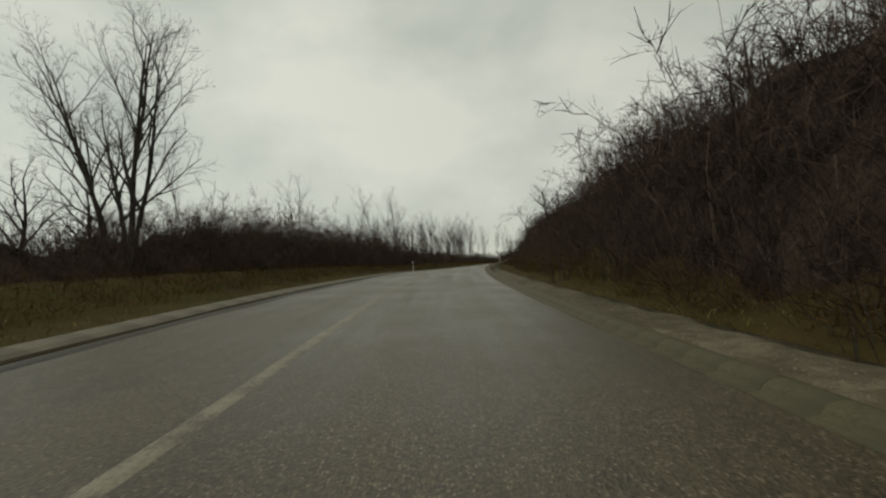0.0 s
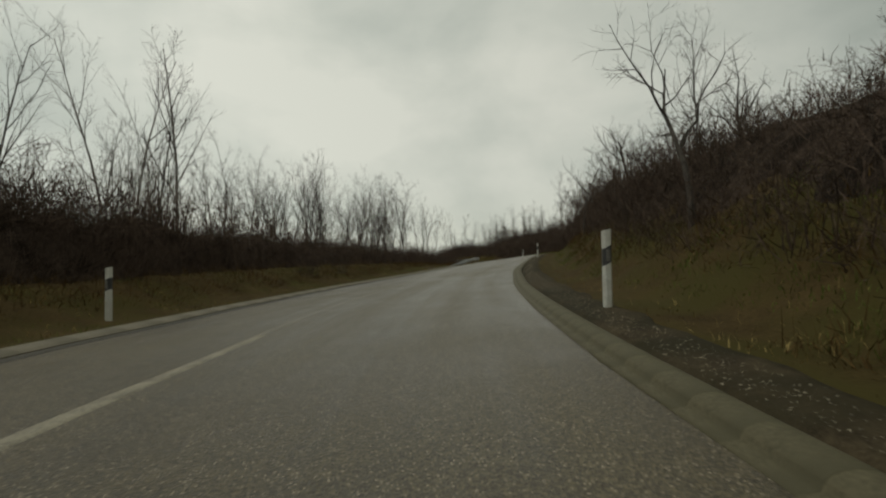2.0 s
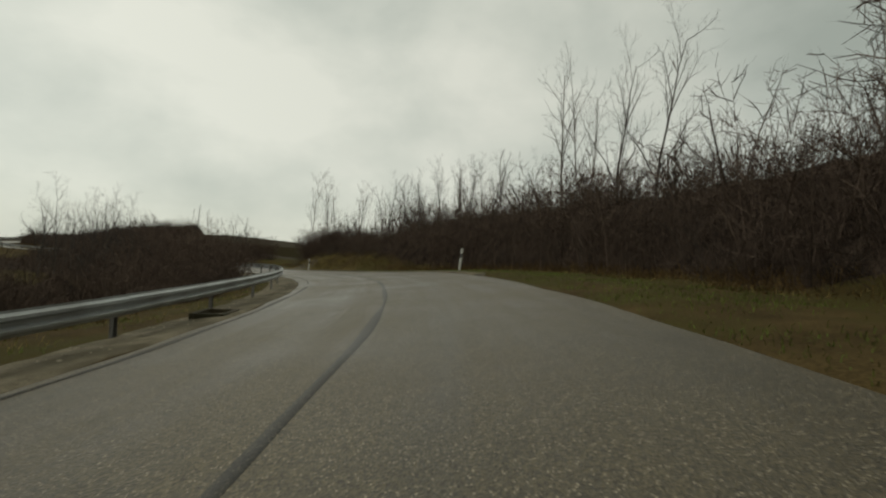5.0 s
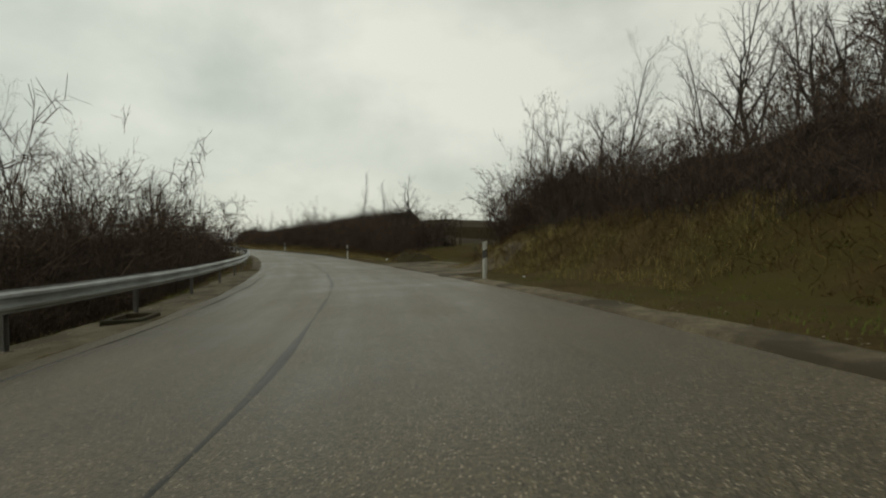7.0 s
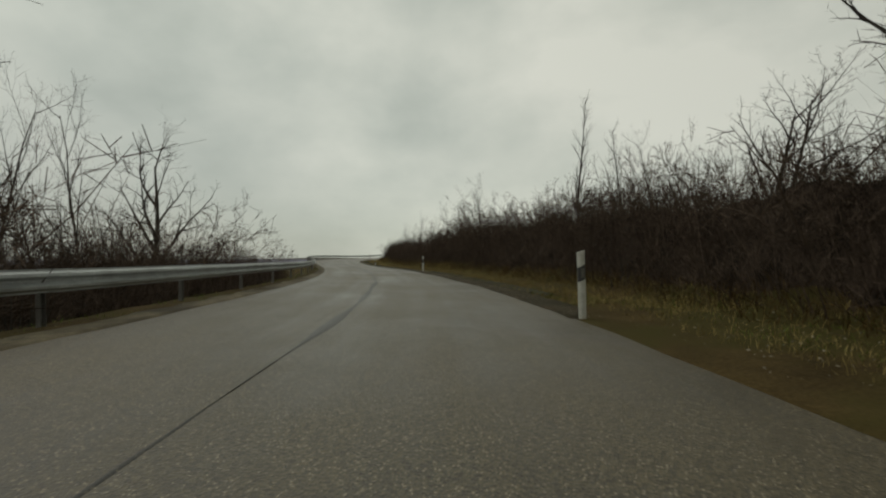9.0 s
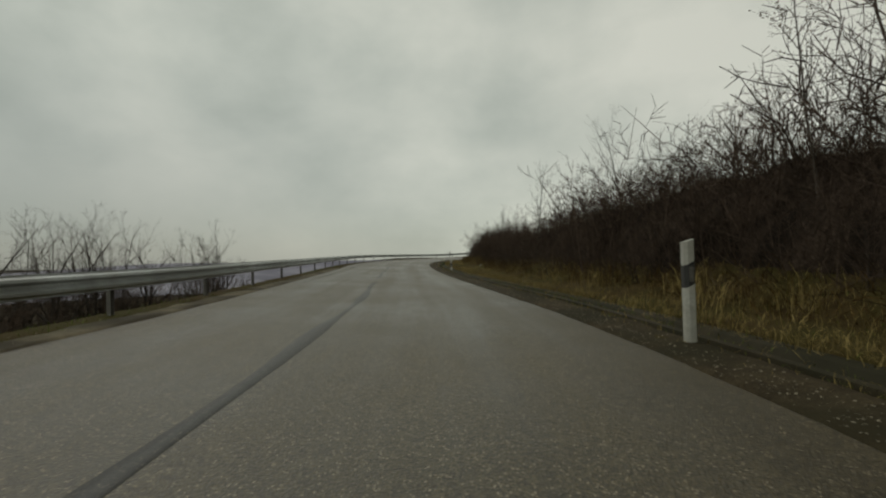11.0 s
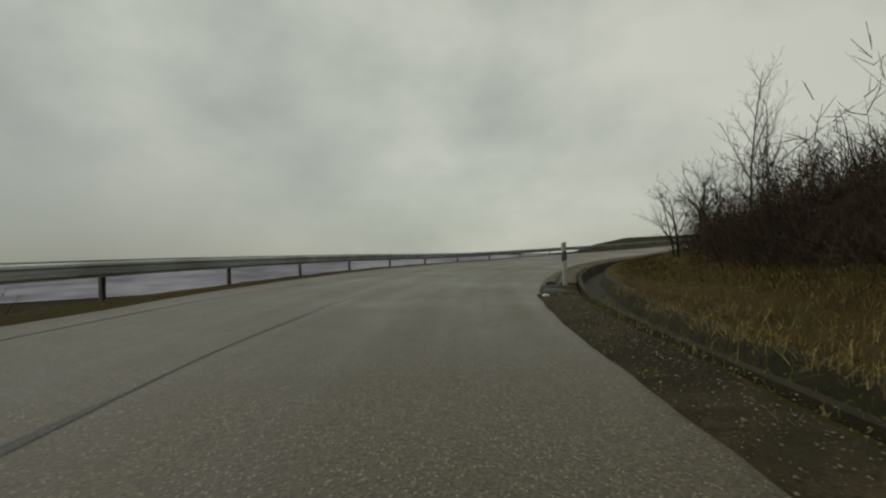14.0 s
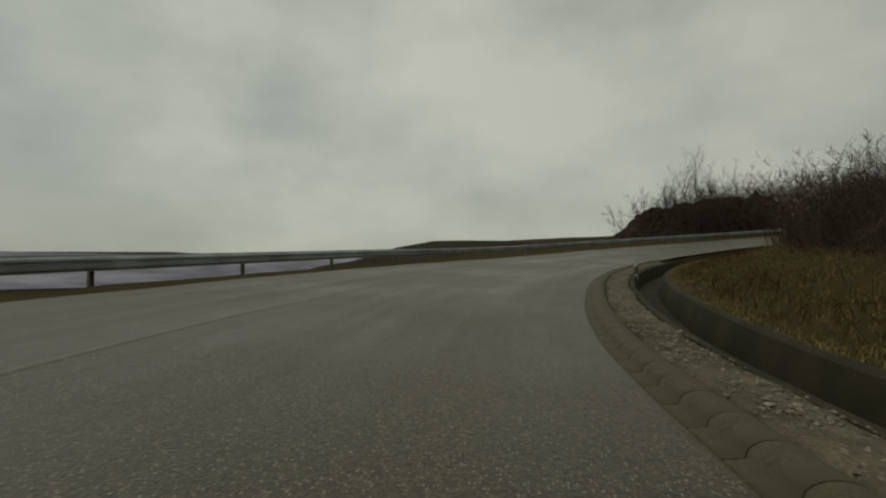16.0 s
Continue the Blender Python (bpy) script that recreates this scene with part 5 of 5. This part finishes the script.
# ---- loose stones, grass and straw ----
def stones(name, bands, label):
    """bands: count, first and last station, nearest and farthest from the edge, side, smallest and largest size."""
    r = np.random.default_rng(31)
    octa = np.array([(1, 0, 0), (0, 1, 0), (-1, 0, 0), (0, -1, 0), (0, 0, 0.8), (0, 0, -0.5)], float)
    tri = np.array([(0, 1, 4), (1, 2, 4), (2, 3, 4), (3, 0, 4), (0, 3, 5), (1, 0, 5)])
    VV, FF, n = [], [], 0
    for count, s0, s1, d0, d1, side, small, large in bands:
        s = r.uniform(s0, s1, count)
        d = d0 + (d1 - d0) * r.beta(1.6, 1.6, count)
        la = side * (at(s, SWR if side > 0 else SWL) + d)
        xy = at(s, SXY) + la[:, None] * at(s, SNRM)
        z = ground_height(s, la, False) + np.where((side > 0) & ((s < 93) | (s > 255)), 0.058, 0.035)
        k = small + (large - small) * r.uniform(0, 1, count) ** 3
        a = r.uniform(0, 6.28, count)
        shape = octa[None] * (k[:, None] * r.uniform(0.6, 1.2, (count, 3)))[:, None] + r.normal(0, 0.12, (count, 6, 3)) * k[:, None, None]
        c, si = np.cos(a)[:, None], np.sin(a)[:, None]
        P = np.stack([shape[..., 0] * c - shape[..., 1] * si + xy[:, :1], shape[..., 0] * si + shape[..., 1] * c + xy[:, 1:], shape[..., 2] * 0.7 + z[:, None]], -1)
        VV.append(P.reshape(-1, 3))
        FF.append((tri[None] + (np.arange(count) * 6)[:, None, None]).reshape(-1, 3) + n)
        n += count * 6
    return tagged(mesh_object(name, np.concatenate(VV), np.concatenate(FF), STONE), label, "gravel", kind="stuff")


stones("gravel", [
    (12000, -2, 92, 0.36, 0.85, 1, 0.004, 0.014),
    (700, 126, 158, 0.0, 0.9, 1, 0.005, 0.018), (1500, 151, 174, 0.3, 4.4, 1, 0.006, 0.026),
    (8500, 174, 252.6, -0.10, 0.5, 1, 0.004, 0.015), (9000, 255.3, 296, 0.38, 0.94, 1, 0.007, 0.034),
    (1500, 236, 252.6, 0.3, 0.85, 1, 0.005, 0.017), (900, 96, 150, 0.1, 1.2, -1, 0.006, 0.034), (600, 150, 250, 0.0, 0.6, -1, 0.005, 0.02),
], "loose pale gravel along the road's edges")


def blades(name, bands, mat, label, lean=0.5):
    """bands: count, stations, distances from the edge, side, blade length low and high, half width, patchiness."""
    r = np.random.default_rng(len(name) + len(bands))
    VV, FF, n = [], [], 0
    for count, s0, s1, d0, d1, side, low, high, half, patchy in bands:
        s = r.uniform(s0, s1, count)
        d = r.uniform(d0, d1, count)
        la = side * (at(s, SWR if side > 0 else SWL) + d)
        xy = at(s, SXY) + la[:, None] * at(s, SNRM)
        keep = lumps(xy[:, 0], xy[:, 1], 1.1, 3.0) + r.normal(0, 0.35, count) > patchy
        s, la, xy = s[keep], la[keep], xy[keep]
        m = len(s)
        z = ground_height(s, la, False) - 0.03
        ln = r.uniform(low, high, m) * (1 + 0.3 * lumps(xy[:, 0], xy[:, 1], 0.5, 8.0))
        a = r.uniform(0, 6.28, m)
        tilt = np.abs(r.normal(0, lean, m))
        base = np.column_stack([xy, z])
        up = np.stack([np.cos(a) * np.sin(tilt), np.sin(a) * np.sin(tilt), np.cos(tilt)], 1)
        mid = base + up * (ln * 0.55)[:, None]
        drop = up * 0.8 + np.stack([np.cos(a), np.sin(a), -0.6 + 0 * a], 1) * 0.45
        tip = mid + drop * (ln * 0.5)[:, None]
        side_v = np.stack([-np.sin(a), np.cos(a), 0 * a], 1) * half
        P = np.stack([base - side_v, base + side_v, mid + side_v * 0.8, tip, mid - side_v * 0.8], 1)
        VV.append(P.reshape(-1, 3))
        k5 = np.arange(m)[:, None] * 5 + n
        FF += (k5 + [0, 1, 2, 4]).tolist() + (k5 + [4, 2, 3]).tolist()
        n += m * 5
    return tagged(mesh_object(name, np.concatenate(VV), FF, mat), label, "grass", kind="stuff")


blades("grass", [
    (14000, 6, 46, 1.65, 3.4, 1, 0.05, 0.16, 0.0045, -0.1), (44000, 44, 100, 2.0, 4.8, 1, 0.05, 0.15, 0.0045, -0.2), (26000, 98, 124, 0.05, 4.2, 1, 0.05, 0.14, 0.0045, -0.4), (12000, 124, 142, 0.4, 4.2, 1, 0.05, 0.14, 0.004, -0.25),
    (2500, 142, 157, 0.9, 2.6, 1, 0.05, 0.14, 0.004, 0.0), (15000, 158, 172, 3.8, 16.0, 1, 0.06, 0.16, 0.006, -0.4), (3000, 168, 178, 1.4, 3.2, 1, 0.06, 0.15, 0.005, 0.0),
    (8000, 176, 252, 1.3, 4.0, 1, 0.05, 0.16, 0.004, -0.1), (12000, 176, 252, 0.4, 1.2, 1, 0.03, 0.10, 0.004, -0.1), (2500, 256, 300, 0.6, 1.0, 1, 0.03, 0.08, 0.004, 0.1), (9000, 252, 300, 2.4, 7.0, 1, 0.06, 0.16, 0.004, 0.0),
    (40000, -14, 92, 0.45, 4.6, -1, 0.05, 0.15, 0.004, -0.1), (5000, 160, 200, 0.5, 2.4, -1, 0.05, 0.15, 0.005, 0.0), (9000, 96, 160, 1.25, 2.8, -1, 0.05, 0.15, 0.005, 0.0),
    (12000, 200, 300, 0.25, 1.6, -1, 0.05, 0.13, 0.004, -0.1),
], GRASS, "short winter grass in patches on the verges", 0.7)
blades("dry_grass", [
    (9000, -14, 46, 1.2, 3.0, 1, 0.06, 0.2, 0.004, 0.2), (12000, 44, 100, 1.0, 5.0, 1, 0.06, 0.2, 0.004, 0.2), (12000, -14, 95, 1.2, 4.8, -1, 0.08, 0.22, 0.004, 0.1),
    (14000, 104, 142, 2.8, 7.0, 1, 0.08, 0.28, 0.004, -0.1), (9000, 164, 178, 0.9, 4.4, 1, 0.06, 0.22, 0.004, -0.3), (18000, 141, 157, 1.8, 5.6, 1, 0.10, 0.34, 0.004, -0.4),
    (48000, 174, 250, 1.3, 4.8, 1, 0.08, 0.28, 0.004, -0.5), (10000, 176, 252, 0.35, 1.0, 1, 0.04, 0.14, 0.004, 0.0), (6000, 178, 254, 1.55, 1.95, 1, 0.06, 0.18, 0.004, -0.5), (38000, 250, 304, 2.1, 7.5, 1, 0.08, 0.22, 0.004, -0.6), (8000, 256, 302, 1.96, 2.25, 1, 0.05, 0.16, 0.004, -0.6),
    (14000, 104, 300, 1.3, 3.8, -1, 0.08, 0.24, 0.004, 0.0), (4000, 178, 254, 1.35, 1.95, 1, 0.08, 0.22, 0.004, -0.3),
], STRAW, "bleached dry grass lying over the banks", 0.95)

blades("dead_litter", [
    (20000, -2, 92, 0.36, 1.7, 1, 0.03, 0.10, 0.004, -0.3), (9000, 255.4, 300, 0.66, 1.02, 1, 0.02, 0.08, 0.004, -0.1), (5000, 176, 252.6, 0.1, 0.75, 1, 0.02, 0.08, 0.004, 0.1),
    (9000, -14, 95, 0.5, 4.4, -1, 0.05, 0.2, 0.004, 0.0),
], WEED, "brown dead weeds and litter caught along the road's edges", 1.1)

# ---- heap of earth beside the field track ----
def build_heap(s, la, long, wide, high):
    n, m = 30, 22
    u, v = np.meshgrid(np.linspace(-1, 1, n), np.linspace(-1, 1, m), indexing="ij")
    cx, cy, cz = spot(s, la)
    turn = radians(heading(s))
    X = u * long
    Y = v * wide
    Z = high * np.clip(1 - u * u - v * v, 0, 1) ** 0.8 * (1 + 0.35 * lumps(X, Y, 0.45, 2.0) + 0.2 * lumps(X, Y, 0.17, 4.0)) - 0.25 * np.clip(u * u + v * v, 0, 1)
    P = np.stack([cx + X * math.cos(turn) - Y * math.sin(turn), cy + X * math.sin(turn) + Y * math.cos(turn), cz + Z], -1)
    i = np.arange((n - 1) * m).reshape(n - 1, m)[:, :-1].ravel()
    heap = tagged(new("earth_heap"), "heap of brown earth overgrown with dead weeds", "earth heap")
    mesh_object("mound", P.reshape(-1, 3), np.stack([i, i + m, i + m + 1, i + 1], 1), SOIL, heap, smooth=True)
    r = np.random.default_rng(77)
    for name, k, mat, words in (("weed_cover", 3500, WEED, "brown dead weeds"), ("straw_cover", 3000, STRAW, "bleached dry grass")):
        pick = P.reshape(-1, 3)[r.integers(0, n * m, k)] + np.column_stack([r.normal(0, 0.09, (k, 2)), np.full(k, -0.04)])
        a, tilt, ln = r.uniform(0, 6.28, k), np.abs(r.normal(0, 1.0, k)), r.uniform(0.06, 0.24, k)
        tip = pick + np.stack([np.cos(a) * np.sin(tilt), np.sin(a) * np.sin(tilt), np.cos(tilt)], 1) * ln[:, None]
        tagged(quads(name, slivers(r, pick, tip, np.full(k, 0.005), np.full(k, 0.002)), mat, heap, words), kind="stuff")



build_heap(165.6, 6.7, 2.7, 1.6, 0.6)


# ---- clumps of tall dead reeds ----
def make_reeds(seed):
    r = np.random.default_rng(seed)
    m = 70
    a, tilt = r.uniform(0, 6.28, m), np.abs(r.normal(0, 0.85, m))
    root = np.stack([r.normal(0, 0.3, m), r.normal(0, 0.3, m), np.full(m, -0.05)], 1)
    ln = r.uniform(0.35, 0.95, m)
    up = np.stack([np.cos(a) * np.sin(tilt), np.sin(a) * np.sin(tilt), np.cos(tilt)], 1)
    mid = root + up * (ln * 0.6)[:, None]
    tip = mid + (up + np.stack([np.cos(a), np.sin(a), -0.9 + 0 * a], 1) * 0.5) * (ln * 0.4)[:, None]
    sd = np.stack([-np.sin(a), np.cos(a), 0 * a], 1) * 0.006
    P = np.stack([root - sd, root + sd, mid + sd, tip, mid - sd], 1).reshape(-1, 3)
    ob = mesh_object("reed_clump", P, (np.arange(m)[:, None] * 5 + [0, 1, 2, 4]).tolist() + (np.arange(m)[:, None] * 5 + [4, 2, 3]).tolist(), STRAW)
    return tagged(ob, "clump of bent bleached dead reeds on the bank", "reeds", "reed clumps on the bank")


reeds = [make_reeds(k) for k in (1, 2, 3)]
spots = [(148.5, 6.6), (150.0, 7.2), (151.5, 6.4), (153.0, 6.9), (149.2, 7.8), (155.0, 7.3), (203.0, 6.2), (204.5, 5.9), (206.0, 6.6), (209.5, 6.2), (213.0, 6.4), (232.0, 6.6), (236.0, 6.9), (241.0, 6.6), (130.5, 8.6), (133.0, 8.2)]
for k, (s, la) in enumerate(spots):
    m = pose(*spot(s, la), 0, 0, random.uniform(0, 360))
    if k < 3:
        reeds[k].matrix_basis = m
    else:
        copy_thing(reeds[k % 3], m)


# ---- shrubs that stand out in front of the brush ----
def make_shrub(seed, label):
    P, cut = bush_template(seed, 16, 1.9, 1.7, 0.011, 5, 4, 0.4)
    ob = new("shrub")
    for name, pieces, mat in (("woody_base", P[:cut], BARK), ("twig_tangle", P[cut:], BRUSH)):
        tagged(quads(name, pieces, mat, ob), kind="stuff")
    return tagged(ob, label, "shrub", "bare shrubs on the banks")


shrubs = [make_shrub(300 + k, "bare dark twiggy shrub on the bank") for k in range(3)]
rnd = random.Random(9)
shrub_spots = [(rnd.uniform(-8, 42), rnd.uniform(5.0, 6.0)) for k in range(12)] + [(rnd.uniform(42, 100), rnd.uniform(7.6, 9.0)) for k in range(18)] + [(rnd.uniform(-8, 118), -rnd.uniform(5.8, 7.0)) for k in range(18)]
shrub_spots += [(rnd.uniform(108, 158), rnd.uniform(7.8, 9.0)) for k in range(16)] + [(rnd.uniform(172, 240), rnd.uniform(6.6, 7.6)) for k in range(14)] + [(rnd.uniform(118, 196), -rnd.uniform(4.9, 6.0)) for k in range(18)]
for k, (s, la) in enumerate(shrub_spots):
    x, y, z = spot(s, la, 0, 0.08)
    big = rnd.uniform(0.55, 1.1)
    m = pose(x, y, z, 0, 0, rnd.uniform(0, 360)) @ Matrix.Diagonal((big, big, big * rnd.uniform(0.8, 1.2), 1))
    if k < 3:
        shrubs[k].matrix_basis = m
    else:
        copy_thing(shrubs[k % 3], m).matrix_basis = m


# ---- litter and the water inlet ----
def build_packet():
    thing = tagged(new("cigarette_packet"), "crushed white and blue card packet lying on the grit", "packet")
    bm = box(bmesh.new(), (0.056, 0.088, 0.022), (0, 0, 0.011), 0.003)
    for v in bm.verts:
        v.co.z += 0.006 * math.sin(v.co.x * 60) * (1 if v.co.z > 0.01 else 0)
    part("pack", bm, CARD, thing)
    bm = box(bmesh.new(), (0.0566, 0.03, 0.0226), (0, -0.028, 0.0113), 0.003)
    part("blue_end", bm, CARD_BLUE, thing, "blue printed end")
    return thing


packet = build_packet()
x, y, z = spot(251.5, 3.72, 0.035)
packet.matrix_basis = pose(x, y, z, 4, -3, heading(252) - 40) @ Matrix.Diagonal((1.35, 1.35, 1.3, 1))


def scrap(s, la, size, seed):
    """A crumpled piece of pale litter."""
    r = random.Random(seed)
    bm = bmesh.new()
    bmesh.ops.create_icosphere(bm, subdivisions=1, radius=size)
    for v in bm.verts:
        v.co = Vector((v.co.x * r.uniform(0.7, 1.4), v.co.y * r.uniform(0.6, 1.1), v.co.z * 0.45 + size * 0.3))
    ob = part("litter_scrap", bm, CARD)
    tagged(ob, "crumpled scrap of white litter in the grass", "litter")
    ob.matrix_basis = pose(*spot(s, la, 0.08), 0, 0, r.uniform(0, 360))


for k, (s, la, size) in enumerate([(168.0, 5.5, 0.09), (224.5, 6.9, 0.08), (230.0, 6.3, 0.06), (146.0, 5.0, 0.05)]):
    scrap(s, la, size, k)

# the inlet that leads water from the road into the channel
def build_inlet(s0, s1):
    thing = tagged(new("water_inlet"), "shallow wet concrete inlet between two dark rounded lips", "inlet", kind="structure")
    q = np.arange(s0, s1 + 0.01, 0.15)
    dq = np.linspace(-0.03, 0.72, 9)
    la = at(q, SWR)[:, None] + dq
    level = at(q, SZ)[:, None] + la * at(q, SB)[:, None]
    ribbon("bed", q, la, level + 0.014 - 0.012 * dq, WET_CONCRETE).parent = thing
    for end in (s0, s1):
        v, f = [], []
        for i, d in enumerate(np.linspace(0.0, 0.7, 10)):
            w = at(np.array([end]), SWR)[0] + d
            c = at(np.array([end + 0.05 * math.sin(i * 0.9)]), SXY)[0] + w * at(np.array([end]), SNRM)[0]
            tg = at(np.array([end]), STAN)[0]
            z = at(np.array([end]), SZ)[0] + w * at(np.array([end]), SB)[0]
            thick = 0.5 + 0.5 * math.sin(math.pi * (i + 0.5) / 10)
            for k in range(7):
                a = math.pi * k / 6
                v.append((c[0] + tg[0] * 0.15 * thick * math.cos(a), c[1] + tg[1] * 0.15 * thick * math.cos(a), z + 0.075 * thick * math.sin(a) - 0.002))
        for i in range(9):
            for k in range(6):
                f.append((i * 7 + k, i * 7 + k + 1, (i + 1) * 7 + k + 1, (i + 1) * 7 + k))
        mesh_object("lip", [tuple(map(float, p)) for p in v], f, TAR, thing, smooth=True)
    film_q = q[2:-2]
    la2 = at(film_q, SWR)[:, None] + dq[1:]
    level2 = at(film_q, SZ)[:, None] + la2 * at(film_q, SB)[:, None]
    ribbon("water_film", film_q, la2, level2 + 0.018 - 0.012 * dq[1:], WATER).parent = thing


build_inlet(252.6, 254.4)

# drain covers of the shoulder
def build_drain(s, la, long):
    thing = tagged(new("drain_pit"), "dark concrete drain pit under the guard rail", "drain")
    bm = bmesh.new()
    for dx in (-0.28, 0.28):
        box(bm, (0.1, long, 0.3), (dx, 0, -0.08), 0.012)
    for dy in (-1, 1):
        box(bm, (0.46, 0.1, 0.3), (0, dy * (long / 2 - 0.05), -0.08), 0.012)
    part("rim", bm, WET_CONCRETE, thing)
    # the floor is a flat black plate, 12 cm below the rim's top
    bm = box(bmesh.new(), (0.44, long - 0.2, 0.02), (0, 0, -0.06))
    part("pit_floor", bm, BLACK, thing, "flat black floor below the rim")
    thing.matrix_basis = pose(*spot(s, la, 0.03), 0, 0, heading(s) - 90)


for s, la in [(107.5, -3.35), (143.5, -3.4)]:
    build_drain(s, la, 0.9)


# ---- houses far off in the valley ----
def build_house(x, y, z, turn, w, d, h):
    house = tagged(new("house"), "small far house with pale walls and a red tiled roof", "house", "houses in the valley")
    wall = part("wall", box(bmesh.new(), (w, d, h), (0, 0, h / 2)), PLASTER, house)
    bm = bmesh.new()
    o = 0.5
    v = [bm.verts.new(p) for p in [(-w / 2 - o, -d / 2 - o, h), (w / 2 + o, -d / 2 - o, h), (w / 2 + o, d / 2 + o, h), (-w / 2 - o, d / 2 + o, h), (-w / 2 - o, 0, h + d * 0.42), (w / 2 + o, 0, h + d * 0.42)]]
    for f in [(0, 1, 5, 4), (2, 3, 4, 5), (0, 4, 3), (1, 2, 5), (3, 2, 1, 0)]:
        bm.faces.new([v[i] for i in f])
    part("roof", bm, ROOF, house)
    for k in range(3):
        for side in (-1, 1):
            part("window", box(bmesh.new(), (1.2, 0.1, 1.4), (-w / 3 + k * w / 3, side * d / 2, h * 0.55)), GLASS, house)
    house.matrix_basis = pose(x, y, z, 0, 0, turn)


def valley_floor(x, y):
    i, j = int(np.argmin(abs(gy - y))), int(np.argmin(abs(gx - x)))
    return float(g_z.reshape(n_y, n_x)[i, j])


for x, y, turn in [(-420, 560, 20), (-450, 600, 70), (-395, 640, 45), (-520, 590, 10), (-560, 520, 30)]:
    build_house(x, y, valley_floor(x, y) - 0.5, turn, 11, 8, 5)
